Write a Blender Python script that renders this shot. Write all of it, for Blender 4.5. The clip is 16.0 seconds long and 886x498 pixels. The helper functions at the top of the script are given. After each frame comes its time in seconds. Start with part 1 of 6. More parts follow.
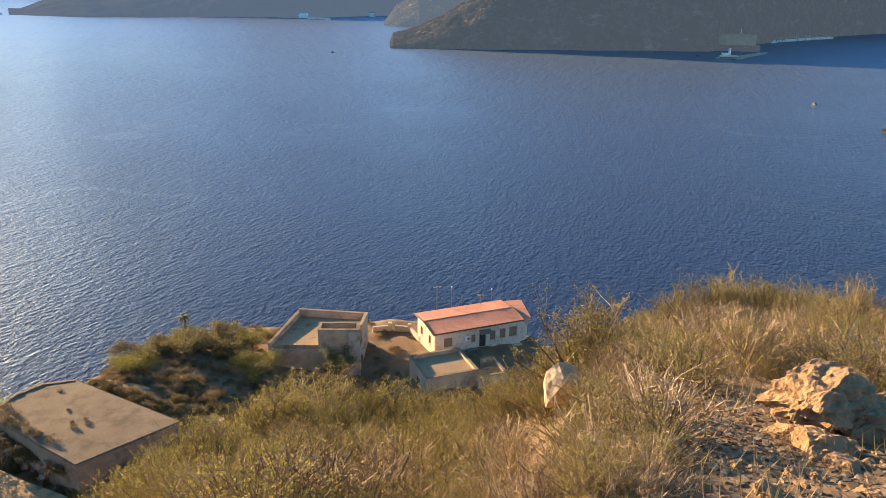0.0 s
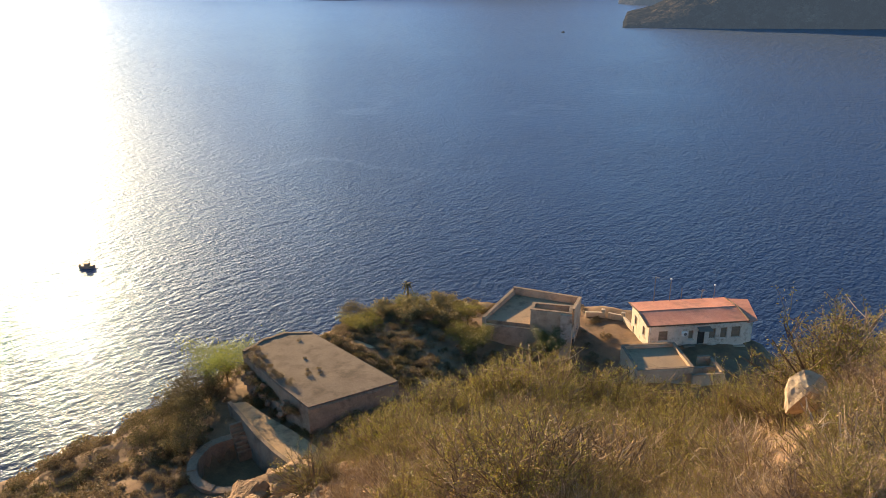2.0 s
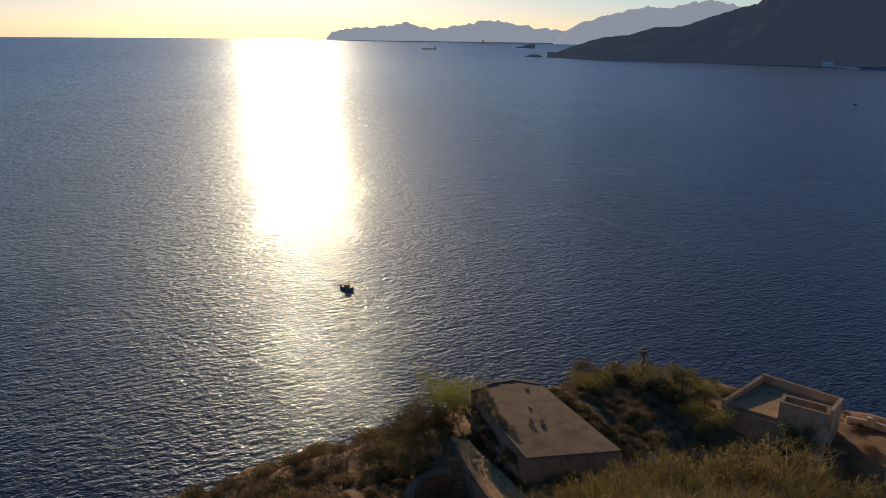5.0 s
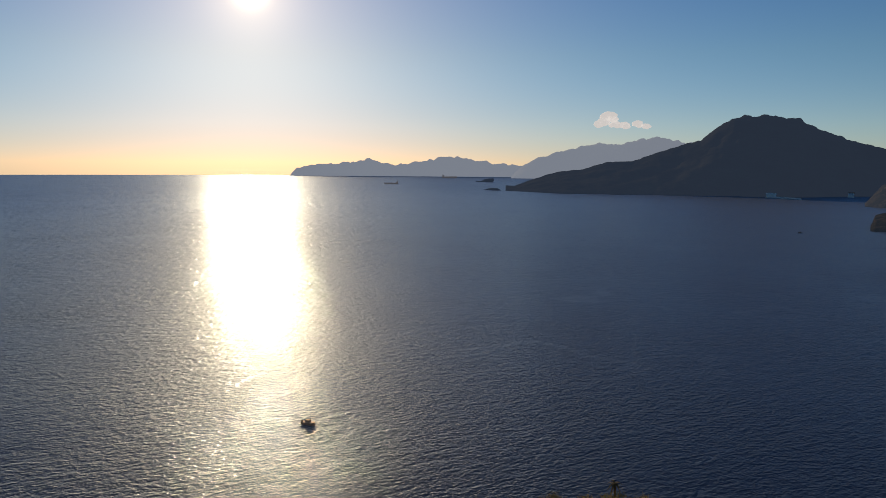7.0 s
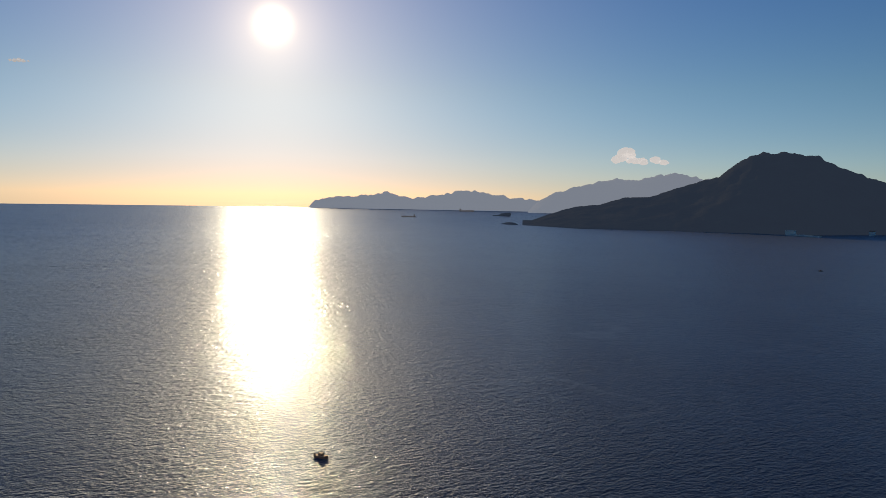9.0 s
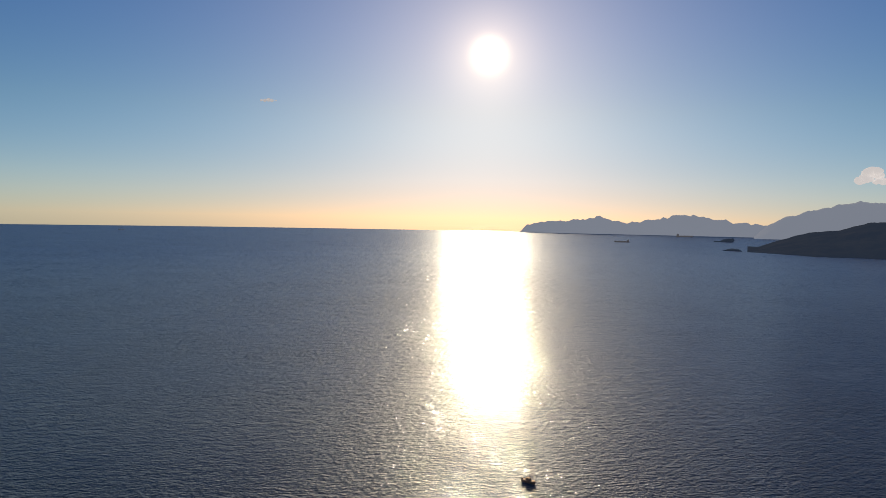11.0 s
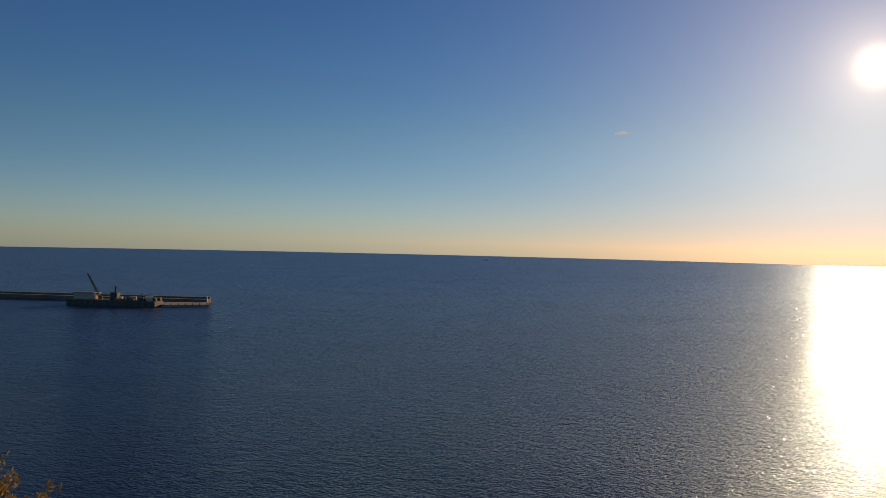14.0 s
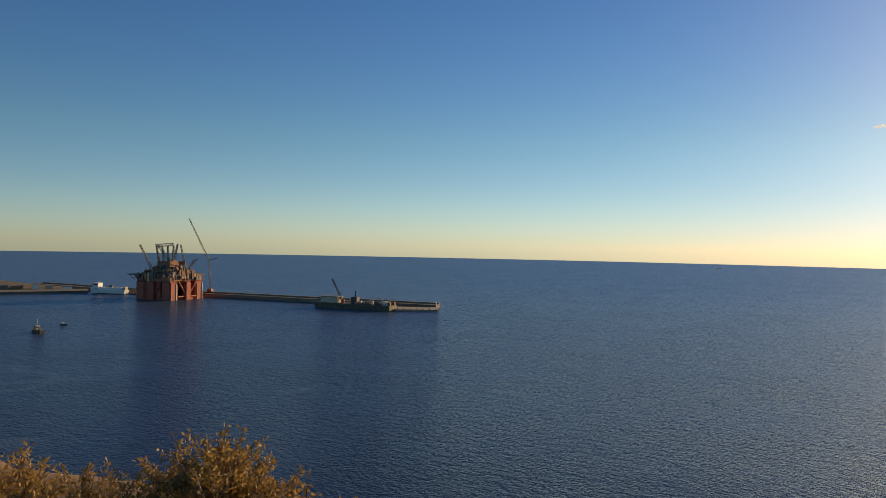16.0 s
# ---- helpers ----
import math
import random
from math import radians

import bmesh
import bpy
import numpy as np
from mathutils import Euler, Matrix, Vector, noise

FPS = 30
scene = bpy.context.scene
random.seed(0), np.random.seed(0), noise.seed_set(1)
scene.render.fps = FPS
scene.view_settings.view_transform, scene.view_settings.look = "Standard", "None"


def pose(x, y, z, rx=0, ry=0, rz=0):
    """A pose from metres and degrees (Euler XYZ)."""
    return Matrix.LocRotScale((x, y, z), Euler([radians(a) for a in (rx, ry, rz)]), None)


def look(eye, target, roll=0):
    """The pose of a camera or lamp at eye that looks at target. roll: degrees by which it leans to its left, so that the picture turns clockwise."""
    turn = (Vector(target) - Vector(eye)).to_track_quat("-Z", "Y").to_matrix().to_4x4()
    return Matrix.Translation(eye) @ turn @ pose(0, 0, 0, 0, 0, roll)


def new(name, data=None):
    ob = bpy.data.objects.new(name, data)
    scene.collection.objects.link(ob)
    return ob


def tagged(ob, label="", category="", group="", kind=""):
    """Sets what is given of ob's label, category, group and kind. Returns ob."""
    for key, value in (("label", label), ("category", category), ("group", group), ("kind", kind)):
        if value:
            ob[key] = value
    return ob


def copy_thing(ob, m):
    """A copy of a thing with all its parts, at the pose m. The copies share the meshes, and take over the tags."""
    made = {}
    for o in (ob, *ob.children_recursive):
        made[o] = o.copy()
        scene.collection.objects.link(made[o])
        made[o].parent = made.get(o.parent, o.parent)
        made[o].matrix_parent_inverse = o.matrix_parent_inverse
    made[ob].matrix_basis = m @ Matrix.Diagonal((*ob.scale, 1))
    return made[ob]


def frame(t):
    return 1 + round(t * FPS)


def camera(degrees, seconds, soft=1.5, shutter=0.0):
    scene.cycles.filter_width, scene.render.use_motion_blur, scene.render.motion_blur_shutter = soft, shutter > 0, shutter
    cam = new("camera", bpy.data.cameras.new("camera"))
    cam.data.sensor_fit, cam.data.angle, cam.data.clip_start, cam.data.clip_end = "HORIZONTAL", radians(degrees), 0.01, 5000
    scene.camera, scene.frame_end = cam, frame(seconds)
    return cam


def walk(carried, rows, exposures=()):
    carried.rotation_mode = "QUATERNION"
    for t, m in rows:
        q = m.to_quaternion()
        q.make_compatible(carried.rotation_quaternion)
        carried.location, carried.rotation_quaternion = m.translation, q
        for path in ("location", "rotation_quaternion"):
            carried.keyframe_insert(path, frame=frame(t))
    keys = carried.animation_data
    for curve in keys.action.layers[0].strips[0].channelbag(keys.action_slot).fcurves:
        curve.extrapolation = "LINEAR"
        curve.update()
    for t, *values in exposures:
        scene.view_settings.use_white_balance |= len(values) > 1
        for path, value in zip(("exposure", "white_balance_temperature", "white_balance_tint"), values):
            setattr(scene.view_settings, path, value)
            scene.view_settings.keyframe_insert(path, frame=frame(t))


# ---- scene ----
cam = camera(61.6, 16.0, soft=0.85)
# seconds, x, y, z, pitch, roll, yaw
PATH = [
    (0, -0.000, 0.000, 80.000, -19.34, 0.87, 0.00),
    (0.5, -0.066, -0.119, 80.090, -19.74, -0.28, 3.44),
    (0.7, -0.128, -0.199, 80.120, -19.88, -0.92, 5.20),
    (1, -0.181, -0.321, 80.177, -20.06, -1.40, 8.66),
    (1.5, -0.271, -0.468, 80.226, -20.40, -0.76, 13.79),
    (2, -0.323, -0.578, 80.263, -20.78, -0.83, 17.49),
    (2.5, -0.334, -0.655, 80.291, -21.24, -0.82, 20.00),
    (3, -0.362, -0.747, 80.301, -22.15, -0.27, 22.62),
    (3.5, -0.342, -0.959, 80.310, -22.43, 0.45, 26.57),
    (3.7, -0.326, -0.980, 80.334, -22.14, 1.59, 29.84),
    (5.8, -0.322, -0.980, 80.335, -10.67, 2.14, 36.91),
    (6, -0.322, -0.980, 80.336, -8.59, 1.67, 34.90),
    (6.5, -0.321, -0.980, 80.336, -6.88, 0.30, 34.10),
    (7, -0.321, -0.980, 80.336, -6.54, 0.42, 34.15),
    (7.5, -0.321, -0.980, 80.336, -6.28, 0.53, 34.30),
    (8, -0.321, -0.980, 80.336, -5.48, 0.98, 34.57),
    (8.2, -0.321, -0.979, 80.336, -4.74, 1.04, 34.64),
    (10.3, -0.321, -0.980, 80.335, -2.60, 1.38, 42.07),
    (10.5, -0.321, -0.980, 80.335, -2.64, 1.45, 45.11),
    (11, -0.321, -0.980, 80.335, -2.38, 1.06, 51.67),
    (11.5, -0.321, -0.980, 80.335, -1.95, 1.22, 58.44),
    (12, -0.321, -0.980, 80.336, -1.19, 1.15, 63.44),
    (12.5, -0.321, -0.980, 80.336, -0.57, 1.19, 64.79),
    (13, -0.321, -0.980, 80.336, -0.37, 1.48, 67.91),
    (13.5, -0.321, -0.980, 80.336, -0.39, 1.41, 73.04),
    (14, -0.321, -0.980, 80.336, -0.47, 1.36, 78.39),
    (14.5, -0.321, -0.981, 80.336, -0.36, 1.35, 83.69),
    (15, -0.321, -0.981, 80.336, -0.32, 1.47, 89.73),
    (15.2, -0.320, -0.981, 80.336, -0.27, 1.46, 91.25),
    (15.5, -0.320, -0.981, 80.336, -0.19, 1.28, 92.72),
    (16, -0.320, -0.982, 80.336, -0.25, 1.18, 95.48),
]


def eye_pose(x, y, z, pitch, roll, yaw):
    return pose(x, y, z, 0, 0, yaw) @ pose(0, 0, 0, 90 + pitch, 0, 0) @ pose(0, 0, 0, 0, 0, roll)


walk(cam, [(t, eye_pose(*row)) for t, *row in PATH],
     exposures=[(0, 2.12, 8800, 8), (2, 1.75, 8350, 8), (3.7, 1.15, 7700, 10), (5.8, -0.3, 7800, 13), (8.2, -0.33, 7800, 13), (11, -0.34, 7750, 15), (14, -0.48, 7700, 14), (14.6, -0.4, 7700, 13), (15.3, 0.18, 8400, 12), (16, 0.27, 8600, 11)])

# ---- world and sun ----
SUN_AZ, SUN_EL = 48.4, 12.3
S = Vector((-math.sin(radians(SUN_AZ)) * math.cos(radians(SUN_EL)), math.cos(radians(SUN_AZ)) * math.cos(radians(SUN_EL)), math.sin(radians(SUN_EL))))
world = bpy.data.worlds.new("sky")
scene.world = world
world.use_nodes = True
wt = world.node_tree
for n in list(wt.nodes):
    wt.nodes.remove(n)


def wnode(kind, **settings):
    n = wt.nodes.new(kind)
    for k, v in settings.items():
        setattr(n, k, v)
    return n


sky = wnode("ShaderNodeTexSky", sky_type="NISHITA", sun_disc=False, sun_elevation=radians(SUN_EL), sun_rotation=radians(-SUN_AZ),
            altitude=80.0, air_density=0.68, dust_density=0.12, ozone_density=3.2)
bg = wnode("ShaderNodeBackground")
bg.inputs["Strength"].default_value = 0.098
tc = wnode("ShaderNodeTexCoord")
dot = wnode("ShaderNodeVectorMath", operation="DOT_PRODUCT")
dot.inputs[1].default_value = S
wt.links.new(tc.outputs["Generated"], dot.inputs[0])
pos_dot = wnode("ShaderNodeMath", operation="MAXIMUM")
wt.links.new(dot.outputs["Value"], pos_dot.inputs[0])
pos_dot.inputs[1].default_value = 0.0


def lobe(power, gain):
    p = wnode("ShaderNodeMath", operation="POWER")
    wt.links.new(pos_dot.outputs[0], p.inputs[0])
    p.inputs[1].default_value = power
    m = wnode("ShaderNodeMath", operation="MULTIPLY")
    wt.links.new(p.outputs[0], m.inputs[0])
    m.inputs[1].default_value = gain
    return m.outputs[0]


def plus(a, b):
    n = wnode("ShaderNodeMath", operation="ADD")
    wt.links.new(a, n.inputs[0])
    wt.links.new(b, n.inputs[1])
    return n.outputs[0]


# the sun's aureole in hazy air
aureole = plus(plus(lobe(8000.0, 3.0), lobe(800.0, 0.44)), plus(lobe(150.0, 0.21), lobe(22.0, 0.12)))
sun_bg = wnode("ShaderNodeBackground")
sun_bg.inputs["Color"].default_value = (1.0, 0.83, 0.58, 1)
wt.links.new(aureole, sun_bg.inputs["Strength"])
both = wnode("ShaderNodeAddShader")
wout = wnode("ShaderNodeOutputWorld")
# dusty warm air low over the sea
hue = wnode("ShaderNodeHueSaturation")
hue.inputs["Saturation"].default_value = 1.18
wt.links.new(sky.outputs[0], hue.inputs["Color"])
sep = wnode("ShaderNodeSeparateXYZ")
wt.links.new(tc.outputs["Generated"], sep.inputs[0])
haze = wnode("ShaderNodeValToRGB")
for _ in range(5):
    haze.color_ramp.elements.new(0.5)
# last stops: unseen upper sky made brighter and warmer, added to fill shaded land
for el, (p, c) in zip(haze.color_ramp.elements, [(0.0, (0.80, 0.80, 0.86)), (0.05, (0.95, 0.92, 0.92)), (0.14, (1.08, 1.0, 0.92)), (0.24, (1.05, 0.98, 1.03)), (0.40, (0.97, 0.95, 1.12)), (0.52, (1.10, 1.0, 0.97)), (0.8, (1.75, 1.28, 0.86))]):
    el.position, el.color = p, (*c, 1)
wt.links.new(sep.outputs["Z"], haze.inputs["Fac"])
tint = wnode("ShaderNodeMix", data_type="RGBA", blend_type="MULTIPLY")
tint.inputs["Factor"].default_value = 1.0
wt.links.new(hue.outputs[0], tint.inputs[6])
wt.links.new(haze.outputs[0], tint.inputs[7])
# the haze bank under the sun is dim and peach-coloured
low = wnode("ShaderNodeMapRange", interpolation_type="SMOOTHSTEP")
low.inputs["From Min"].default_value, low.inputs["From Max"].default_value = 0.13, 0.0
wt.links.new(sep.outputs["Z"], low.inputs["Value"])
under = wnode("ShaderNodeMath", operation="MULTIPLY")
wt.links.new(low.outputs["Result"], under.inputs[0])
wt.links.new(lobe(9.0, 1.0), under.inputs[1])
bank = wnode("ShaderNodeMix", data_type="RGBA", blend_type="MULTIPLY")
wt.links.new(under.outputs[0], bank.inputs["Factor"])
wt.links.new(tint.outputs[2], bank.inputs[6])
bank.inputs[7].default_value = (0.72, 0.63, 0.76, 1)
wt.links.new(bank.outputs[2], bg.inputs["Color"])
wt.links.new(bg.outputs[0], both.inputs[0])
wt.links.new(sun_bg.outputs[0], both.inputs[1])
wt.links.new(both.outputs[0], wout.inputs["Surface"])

sun = new("sun", bpy.data.lights.new("sun", "SUN"))
sun.data.energy = 4.0
sun.data.angle = radians(0.53)
sun.data.color = (1.0, 0.74, 0.47)
sun.matrix_world = look(S * 300, (0, 0, 0))


# ---- materials ----
def material(name, rough=0.8, metal=0.0):
    m = bpy.data.materials.new(name)
    m.use_nodes = True
    nt = m.node_tree
    b = nt.nodes["Principled BSDF"]
    b.inputs["Roughness"].default_value = rough
    b.inputs["Metallic"].default_value = metal
    return m, nt, b


def coords(nt, scale=(1, 1, 1)):
    g = nt.nodes.new("ShaderNodeNewGeometry")
    mp = nt.nodes.new("ShaderNodeMapping")
    mp.inputs["Scale"].default_value = scale
    nt.links.new(g.outputs["Position"], mp.inputs["Vector"])
    return mp.outputs["Vector"]


def noise_tex(nt, vec, scale, detail=5.0, rough=0.6):
    n = nt.nodes.new("ShaderNodeTexNoise")
    n.inputs["Scale"].default_value = scale
    n.inputs["Detail"].default_value = detail
    n.inputs["Roughness"].default_value = rough
    if vec is not None:
        nt.links.new(vec, n.inputs["Vector"])
    return n.outputs["Fac"]


def ramp(nt, fac, stops):
    r = nt.nodes.new("ShaderNodeValToRGB")
    e = r.color_ramp.elements
    while len(e) < len(stops):
        e.new(0.5)
    for el, (p, c) in zip(e, stops):
        el.position = p
        el.color = (*c, 1)
    nt.links.new(fac, r.inputs["Fac"])
    return r.outputs["Color"]


def mix(nt, fac, a, b, mode="MIX"):
    m = nt.nodes.new("ShaderNodeMix")
    m.data_type = "RGBA"
    m.blend_type = mode
    if isinstance(fac, float):
        m.inputs["Factor"].default_value = fac
    else:
        nt.links.new(fac, m.inputs["Factor"])
    for sock, v in ((m.inputs[6], a), (m.inputs[7], b)):
        if isinstance(v, tuple):
            sock.default_value = (*v, 1)
        else:
            nt.links.new(v, sock)
    return m.outputs[2]


def bump(nt, b, height, strength, distance, normal=None):
    n = nt.nodes.new("ShaderNodeBump")
    n.inputs["Strength"].default_value = strength
    n.inputs["Distance"].default_value = distance
    nt.links.new(height, n.inputs["Height"])
    if normal is not None:
        nt.links.new(normal, n.inputs["Normal"])
    nt.links.new(n.outputs["Normal"], b.inputs["Normal"])
    return n.outputs["Normal"]


def surface(name, dark, light, scale=1.0, rough=0.85, grain=8.0, bump_d=0.02, stain=None, stain_scale=0.3, metal=0.0):
    """A worn surface: colour varied at two scales, with fine relief and optional stains."""
    m, nt, b = material(name, rough, metal)
    v = coords(nt)
    c = ramp(nt, noise_tex(nt, v, scale, 6), [(0.3, dark), (0.7, light)])
    g = noise_tex(nt, v, scale * grain, 4)
    c = mix(nt, 0.35, c, ramp(nt, g, [(0.3, dark), (0.7, light)]))
    if stain:
        f = ramp(nt, noise_tex(nt, v, stain_scale, 5, 0.7), [(0.5, (0, 0, 0)), (0.68, (1, 1, 1))])
        c = mix(nt, f, c, stain)
    nt.links.new(c, b.inputs["Base Color"])
    bump(nt, b, g, 0.6, bump_d)
    return m


def varied(name, colours, rough=0.7, translucent=0.0):
    """A material whose colour varies from piece to piece."""
    m, nt, b = material(name, rough)
    g = nt.nodes.new("ShaderNodeNewGeometry")
    n = len(colours)
    c = ramp(nt, g.outputs["Random Per Island"], [(i / max(1, n - 1), col) for i, col in enumerate(colours)])
    o = nt.nodes.new("ShaderNodeObjectInfo")
    h = nt.nodes.new("ShaderNodeHueSaturation")
    mr = nt.nodes.new("ShaderNodeMapRange")
    mr.inputs["To Min"].default_value, mr.inputs["To Max"].default_value = 0.75, 1.25
    nt.links.new(o.outputs["Random"], mr.inputs["Value"])
    nt.links.new(mr.outputs["Result"], h.inputs["Value"])
    nt.links.new(c, h.inputs["Color"])
    nt.links.new(h.outputs["Color"], b.inputs["Base Color"])
    if translucent:
        t = nt.nodes.new("ShaderNodeBsdfTranslucent")
        nt.links.new(h.outputs["Color"], t.inputs["Color"])
        ms = nt.nodes.new("ShaderNodeMixShader")
        ms.inputs["Fac"].default_value = translucent
        nt.links.new(b.outputs[0], ms.inputs[1])
        nt.links.new(t.outputs[0], ms.inputs[2])
        nt.links.new(ms.outputs[0], nt.nodes["Material Output"].inputs["Surface"])
    return m


def sea_material():
    """Dark water under small wind waves: crisp ripples near the shore, finer broken chop far out."""
    m, nt, b = material("sea_water", 0.9)
    b.inputs["Specular IOR Level"].default_value = 0.0

    def node(kind, **settings):
        n = nt.nodes.new(kind)
        for k, v in settings.items():
            setattr(n, k, v)
        return n

    def span(value, lo, hi, a, b_, smooth=False):
        r = node("ShaderNodeMapRange", interpolation_type="SMOOTHSTEP" if smooth else "LINEAR")
        for k, v in (("From Min", lo), ("From Max", hi), ("To Min", a), ("To Max", b_)):
            r.inputs[k].default_value = v
        nt.links.new(value, r.inputs["Value"])
        return r.outputs["Result"]

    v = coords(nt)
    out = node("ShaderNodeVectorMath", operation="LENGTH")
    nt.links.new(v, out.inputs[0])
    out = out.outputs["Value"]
    # body of the water; haze over the bay is painted in as a paler blend
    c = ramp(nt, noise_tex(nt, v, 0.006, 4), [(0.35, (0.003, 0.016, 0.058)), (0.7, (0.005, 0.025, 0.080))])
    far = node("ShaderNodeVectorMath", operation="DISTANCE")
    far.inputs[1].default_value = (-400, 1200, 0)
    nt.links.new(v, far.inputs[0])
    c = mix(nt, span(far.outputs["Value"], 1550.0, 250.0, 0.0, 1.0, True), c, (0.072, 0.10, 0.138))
    # thin winding slicks and old wakes on the open water
    band = node("ShaderNodeMath", operation="SUBTRACT")
    nt.links.new(noise_tex(nt, coords(nt, (1, 1, 1)), 0.0045, 3, 0.5), band.inputs[0])
    band.inputs[1].default_value = 0.5
    line = node("ShaderNodeMath", operation="ABSOLUTE")
    nt.links.new(band.outputs[0], line.inputs[0])
    slick = node("ShaderNodeMath", operation="MULTIPLY")
    nt.links.new(span(line.outputs[0], 0.0, 0.014, 0.28, 0.0, True), slick.inputs[0])
    nt.links.new(span(noise_tex(nt, v, 0.009, 2, 0.5), 0.50, 0.64, 0.0, 1.0, True), slick.inputs[1])
    c = mix(nt, slick.outputs[0], c, (0.10, 0.14, 0.19))
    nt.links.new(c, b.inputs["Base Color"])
    # wind waves with their crests across the breeze
    turn = node("ShaderNodeMapping", vector_type="TEXTURE")
    turn.inputs["Rotation"].default_value = (0, 0, radians(62))
    turn.inputs["Scale"].default_value = (1.55, 1.0, 1.0)
    nt.links.new(v, turn.inputs["Vector"])
    w = turn.outputs["Vector"]
    gusts = span(noise_tex(nt, v, 0.011, 3, 0.6), 0.35, 0.65, 0.75, 1.1)
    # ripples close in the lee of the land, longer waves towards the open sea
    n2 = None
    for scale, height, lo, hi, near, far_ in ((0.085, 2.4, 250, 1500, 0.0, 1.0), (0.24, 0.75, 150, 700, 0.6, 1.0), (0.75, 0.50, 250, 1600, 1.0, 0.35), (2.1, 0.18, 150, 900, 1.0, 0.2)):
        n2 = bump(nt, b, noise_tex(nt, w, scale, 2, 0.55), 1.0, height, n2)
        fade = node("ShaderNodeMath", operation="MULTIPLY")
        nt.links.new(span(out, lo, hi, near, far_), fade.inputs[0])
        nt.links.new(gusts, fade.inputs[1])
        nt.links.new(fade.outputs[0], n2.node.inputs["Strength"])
    fres = node("ShaderNodeFresnel")
    fres.inputs["IOR"].default_value = 1.19
    cap = node("ShaderNodeMath", operation="SMOOTH_MIN")
    cap.inputs[1].default_value, cap.inputs[2].default_value = 0.42, 0.2
    nt.links.new(fres.outputs[0], cap.inputs[0])
    crisp = node("ShaderNodeBsdfGlossy")
    crisp.inputs["Color"].default_value = (0.57, 0.77, 0.98, 1)
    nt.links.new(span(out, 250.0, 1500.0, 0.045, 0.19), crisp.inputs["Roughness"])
    broad = node("ShaderNodeBsdfGlossy")
    broad.inputs["Color"].default_value = (0.70, 0.84, 1.0, 1)
    broad.inputs["Roughness"].default_value = 0.5
    for g in (crisp, broad, fres):
        nt.links.new(n2, g.inputs["Normal"])
    top = node("ShaderNodeMixShader")
    top.inputs["Fac"].default_value = 0.30
    nt.links.new(crisp.outputs[0], top.inputs[1])
    nt.links.new(broad.outputs[0], top.inputs[2])
    ms = node("ShaderNodeMixShader")
    nt.links.new(cap.outputs[0], ms.inputs["Fac"])
    nt.links.new(b.outputs[0], ms.inputs[1])
    nt.links.new(top.outputs[0], ms.inputs[2])
    nt.links.new(ms.outputs[0], nt.nodes["Material Output"].inputs["Surface"])
    return m


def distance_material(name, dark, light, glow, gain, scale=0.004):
    """Far land seen through kilometres of lit air, whose haze is painted as emission."""
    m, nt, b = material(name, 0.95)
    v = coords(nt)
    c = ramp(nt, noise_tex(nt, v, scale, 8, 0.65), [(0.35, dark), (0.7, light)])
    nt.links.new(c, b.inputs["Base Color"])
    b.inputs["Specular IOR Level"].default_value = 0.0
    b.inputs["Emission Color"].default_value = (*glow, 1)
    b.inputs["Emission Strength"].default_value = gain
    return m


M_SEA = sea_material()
M_GROUND = surface("dry_earth", (0.12, 0.07, 0.042), (0.25, 0.155, 0.092), 0.5, 0.95, 9, 0.06, (0.085, 0.055, 0.035), 0.3)
M_ROCK = surface("ochre_rock", (0.22, 0.125, 0.07), (0.44, 0.28, 0.165), 3.0, 0.92, 7, 0.07, (0.13, 0.078, 0.045), 3.0)
M_PALE_ROCK = surface("pale_rock", (0.32, 0.24, 0.165), (0.50, 0.40, 0.29), 2.0, 0.9, 7, 0.03, (0.2, 0.145, 0.1), 3.0)
M_WALL = surface("weathered_plaster", (0.46, 0.39, 0.31), (0.68, 0.61, 0.52), 0.9, 0.9, 6, 0.01, (0.30, 0.25, 0.195), 0.9)
M_TAN = surface("tan_render", (0.38, 0.27, 0.185), (0.54, 0.40, 0.28), 0.6, 0.9, 7, 0.015, (0.27, 0.19, 0.135), 0.5)
M_FLAT = surface("dusty_concrete_roof", (0.115, 0.083, 0.062), (0.205, 0.155, 0.118), 0.35, 0.95, 14, 0.05, (0.075, 0.055, 0.042), 0.45)
M_ROOFDUST = surface("sandy_roof", (0.25, 0.175, 0.115), (0.40, 0.29, 0.195), 0.5, 0.95, 12, 0.03, (0.17, 0.12, 0.08), 0.5)
M_TILE = surface("terracotta_roof", (0.42, 0.15, 0.10), (0.62, 0.28, 0.20), 0.45, 0.8, 7, 0.03, (0.33, 0.15, 0.105), 0.35)
M_DARK = surface("dark_opening", (0.02, 0.018, 0.016), (0.04, 0.035, 0.03), 1.0, 0.6)
M_LEAF = varied("shrub_leaf", [(0.12, 0.115, 0.03), (0.20, 0.19, 0.046), (0.29, 0.26, 0.062), (0.27, 0.195, 0.09)], 0.6, 0.4)
M_YELLOWGREEN = varied("yellow_green_leaf", [(0.10, 0.10, 0.02), (0.19, 0.18, 0.038), (0.30, 0.26, 0.058)], 0.65, 0.3)
M_OLDCONC = surface("old_brown_concrete", (0.17, 0.12, 0.085), (0.30, 0.22, 0.16), 0.7, 0.95, 8, 0.04, (0.10, 0.07, 0.05), 0.45)
M_DRYLEAF = varied("dry_shrub_leaf", [(0.24, 0.16, 0.085), (0.40, 0.29, 0.145), (0.33, 0.25, 0.085)], 0.75, 0.3)
M_TWIG = varied("twig", [(0.11, 0.072, 0.05), (0.23, 0.162, 0.118), (0.34, 0.26, 0.195), (0.54, 0.455, 0.365)], 0.85)
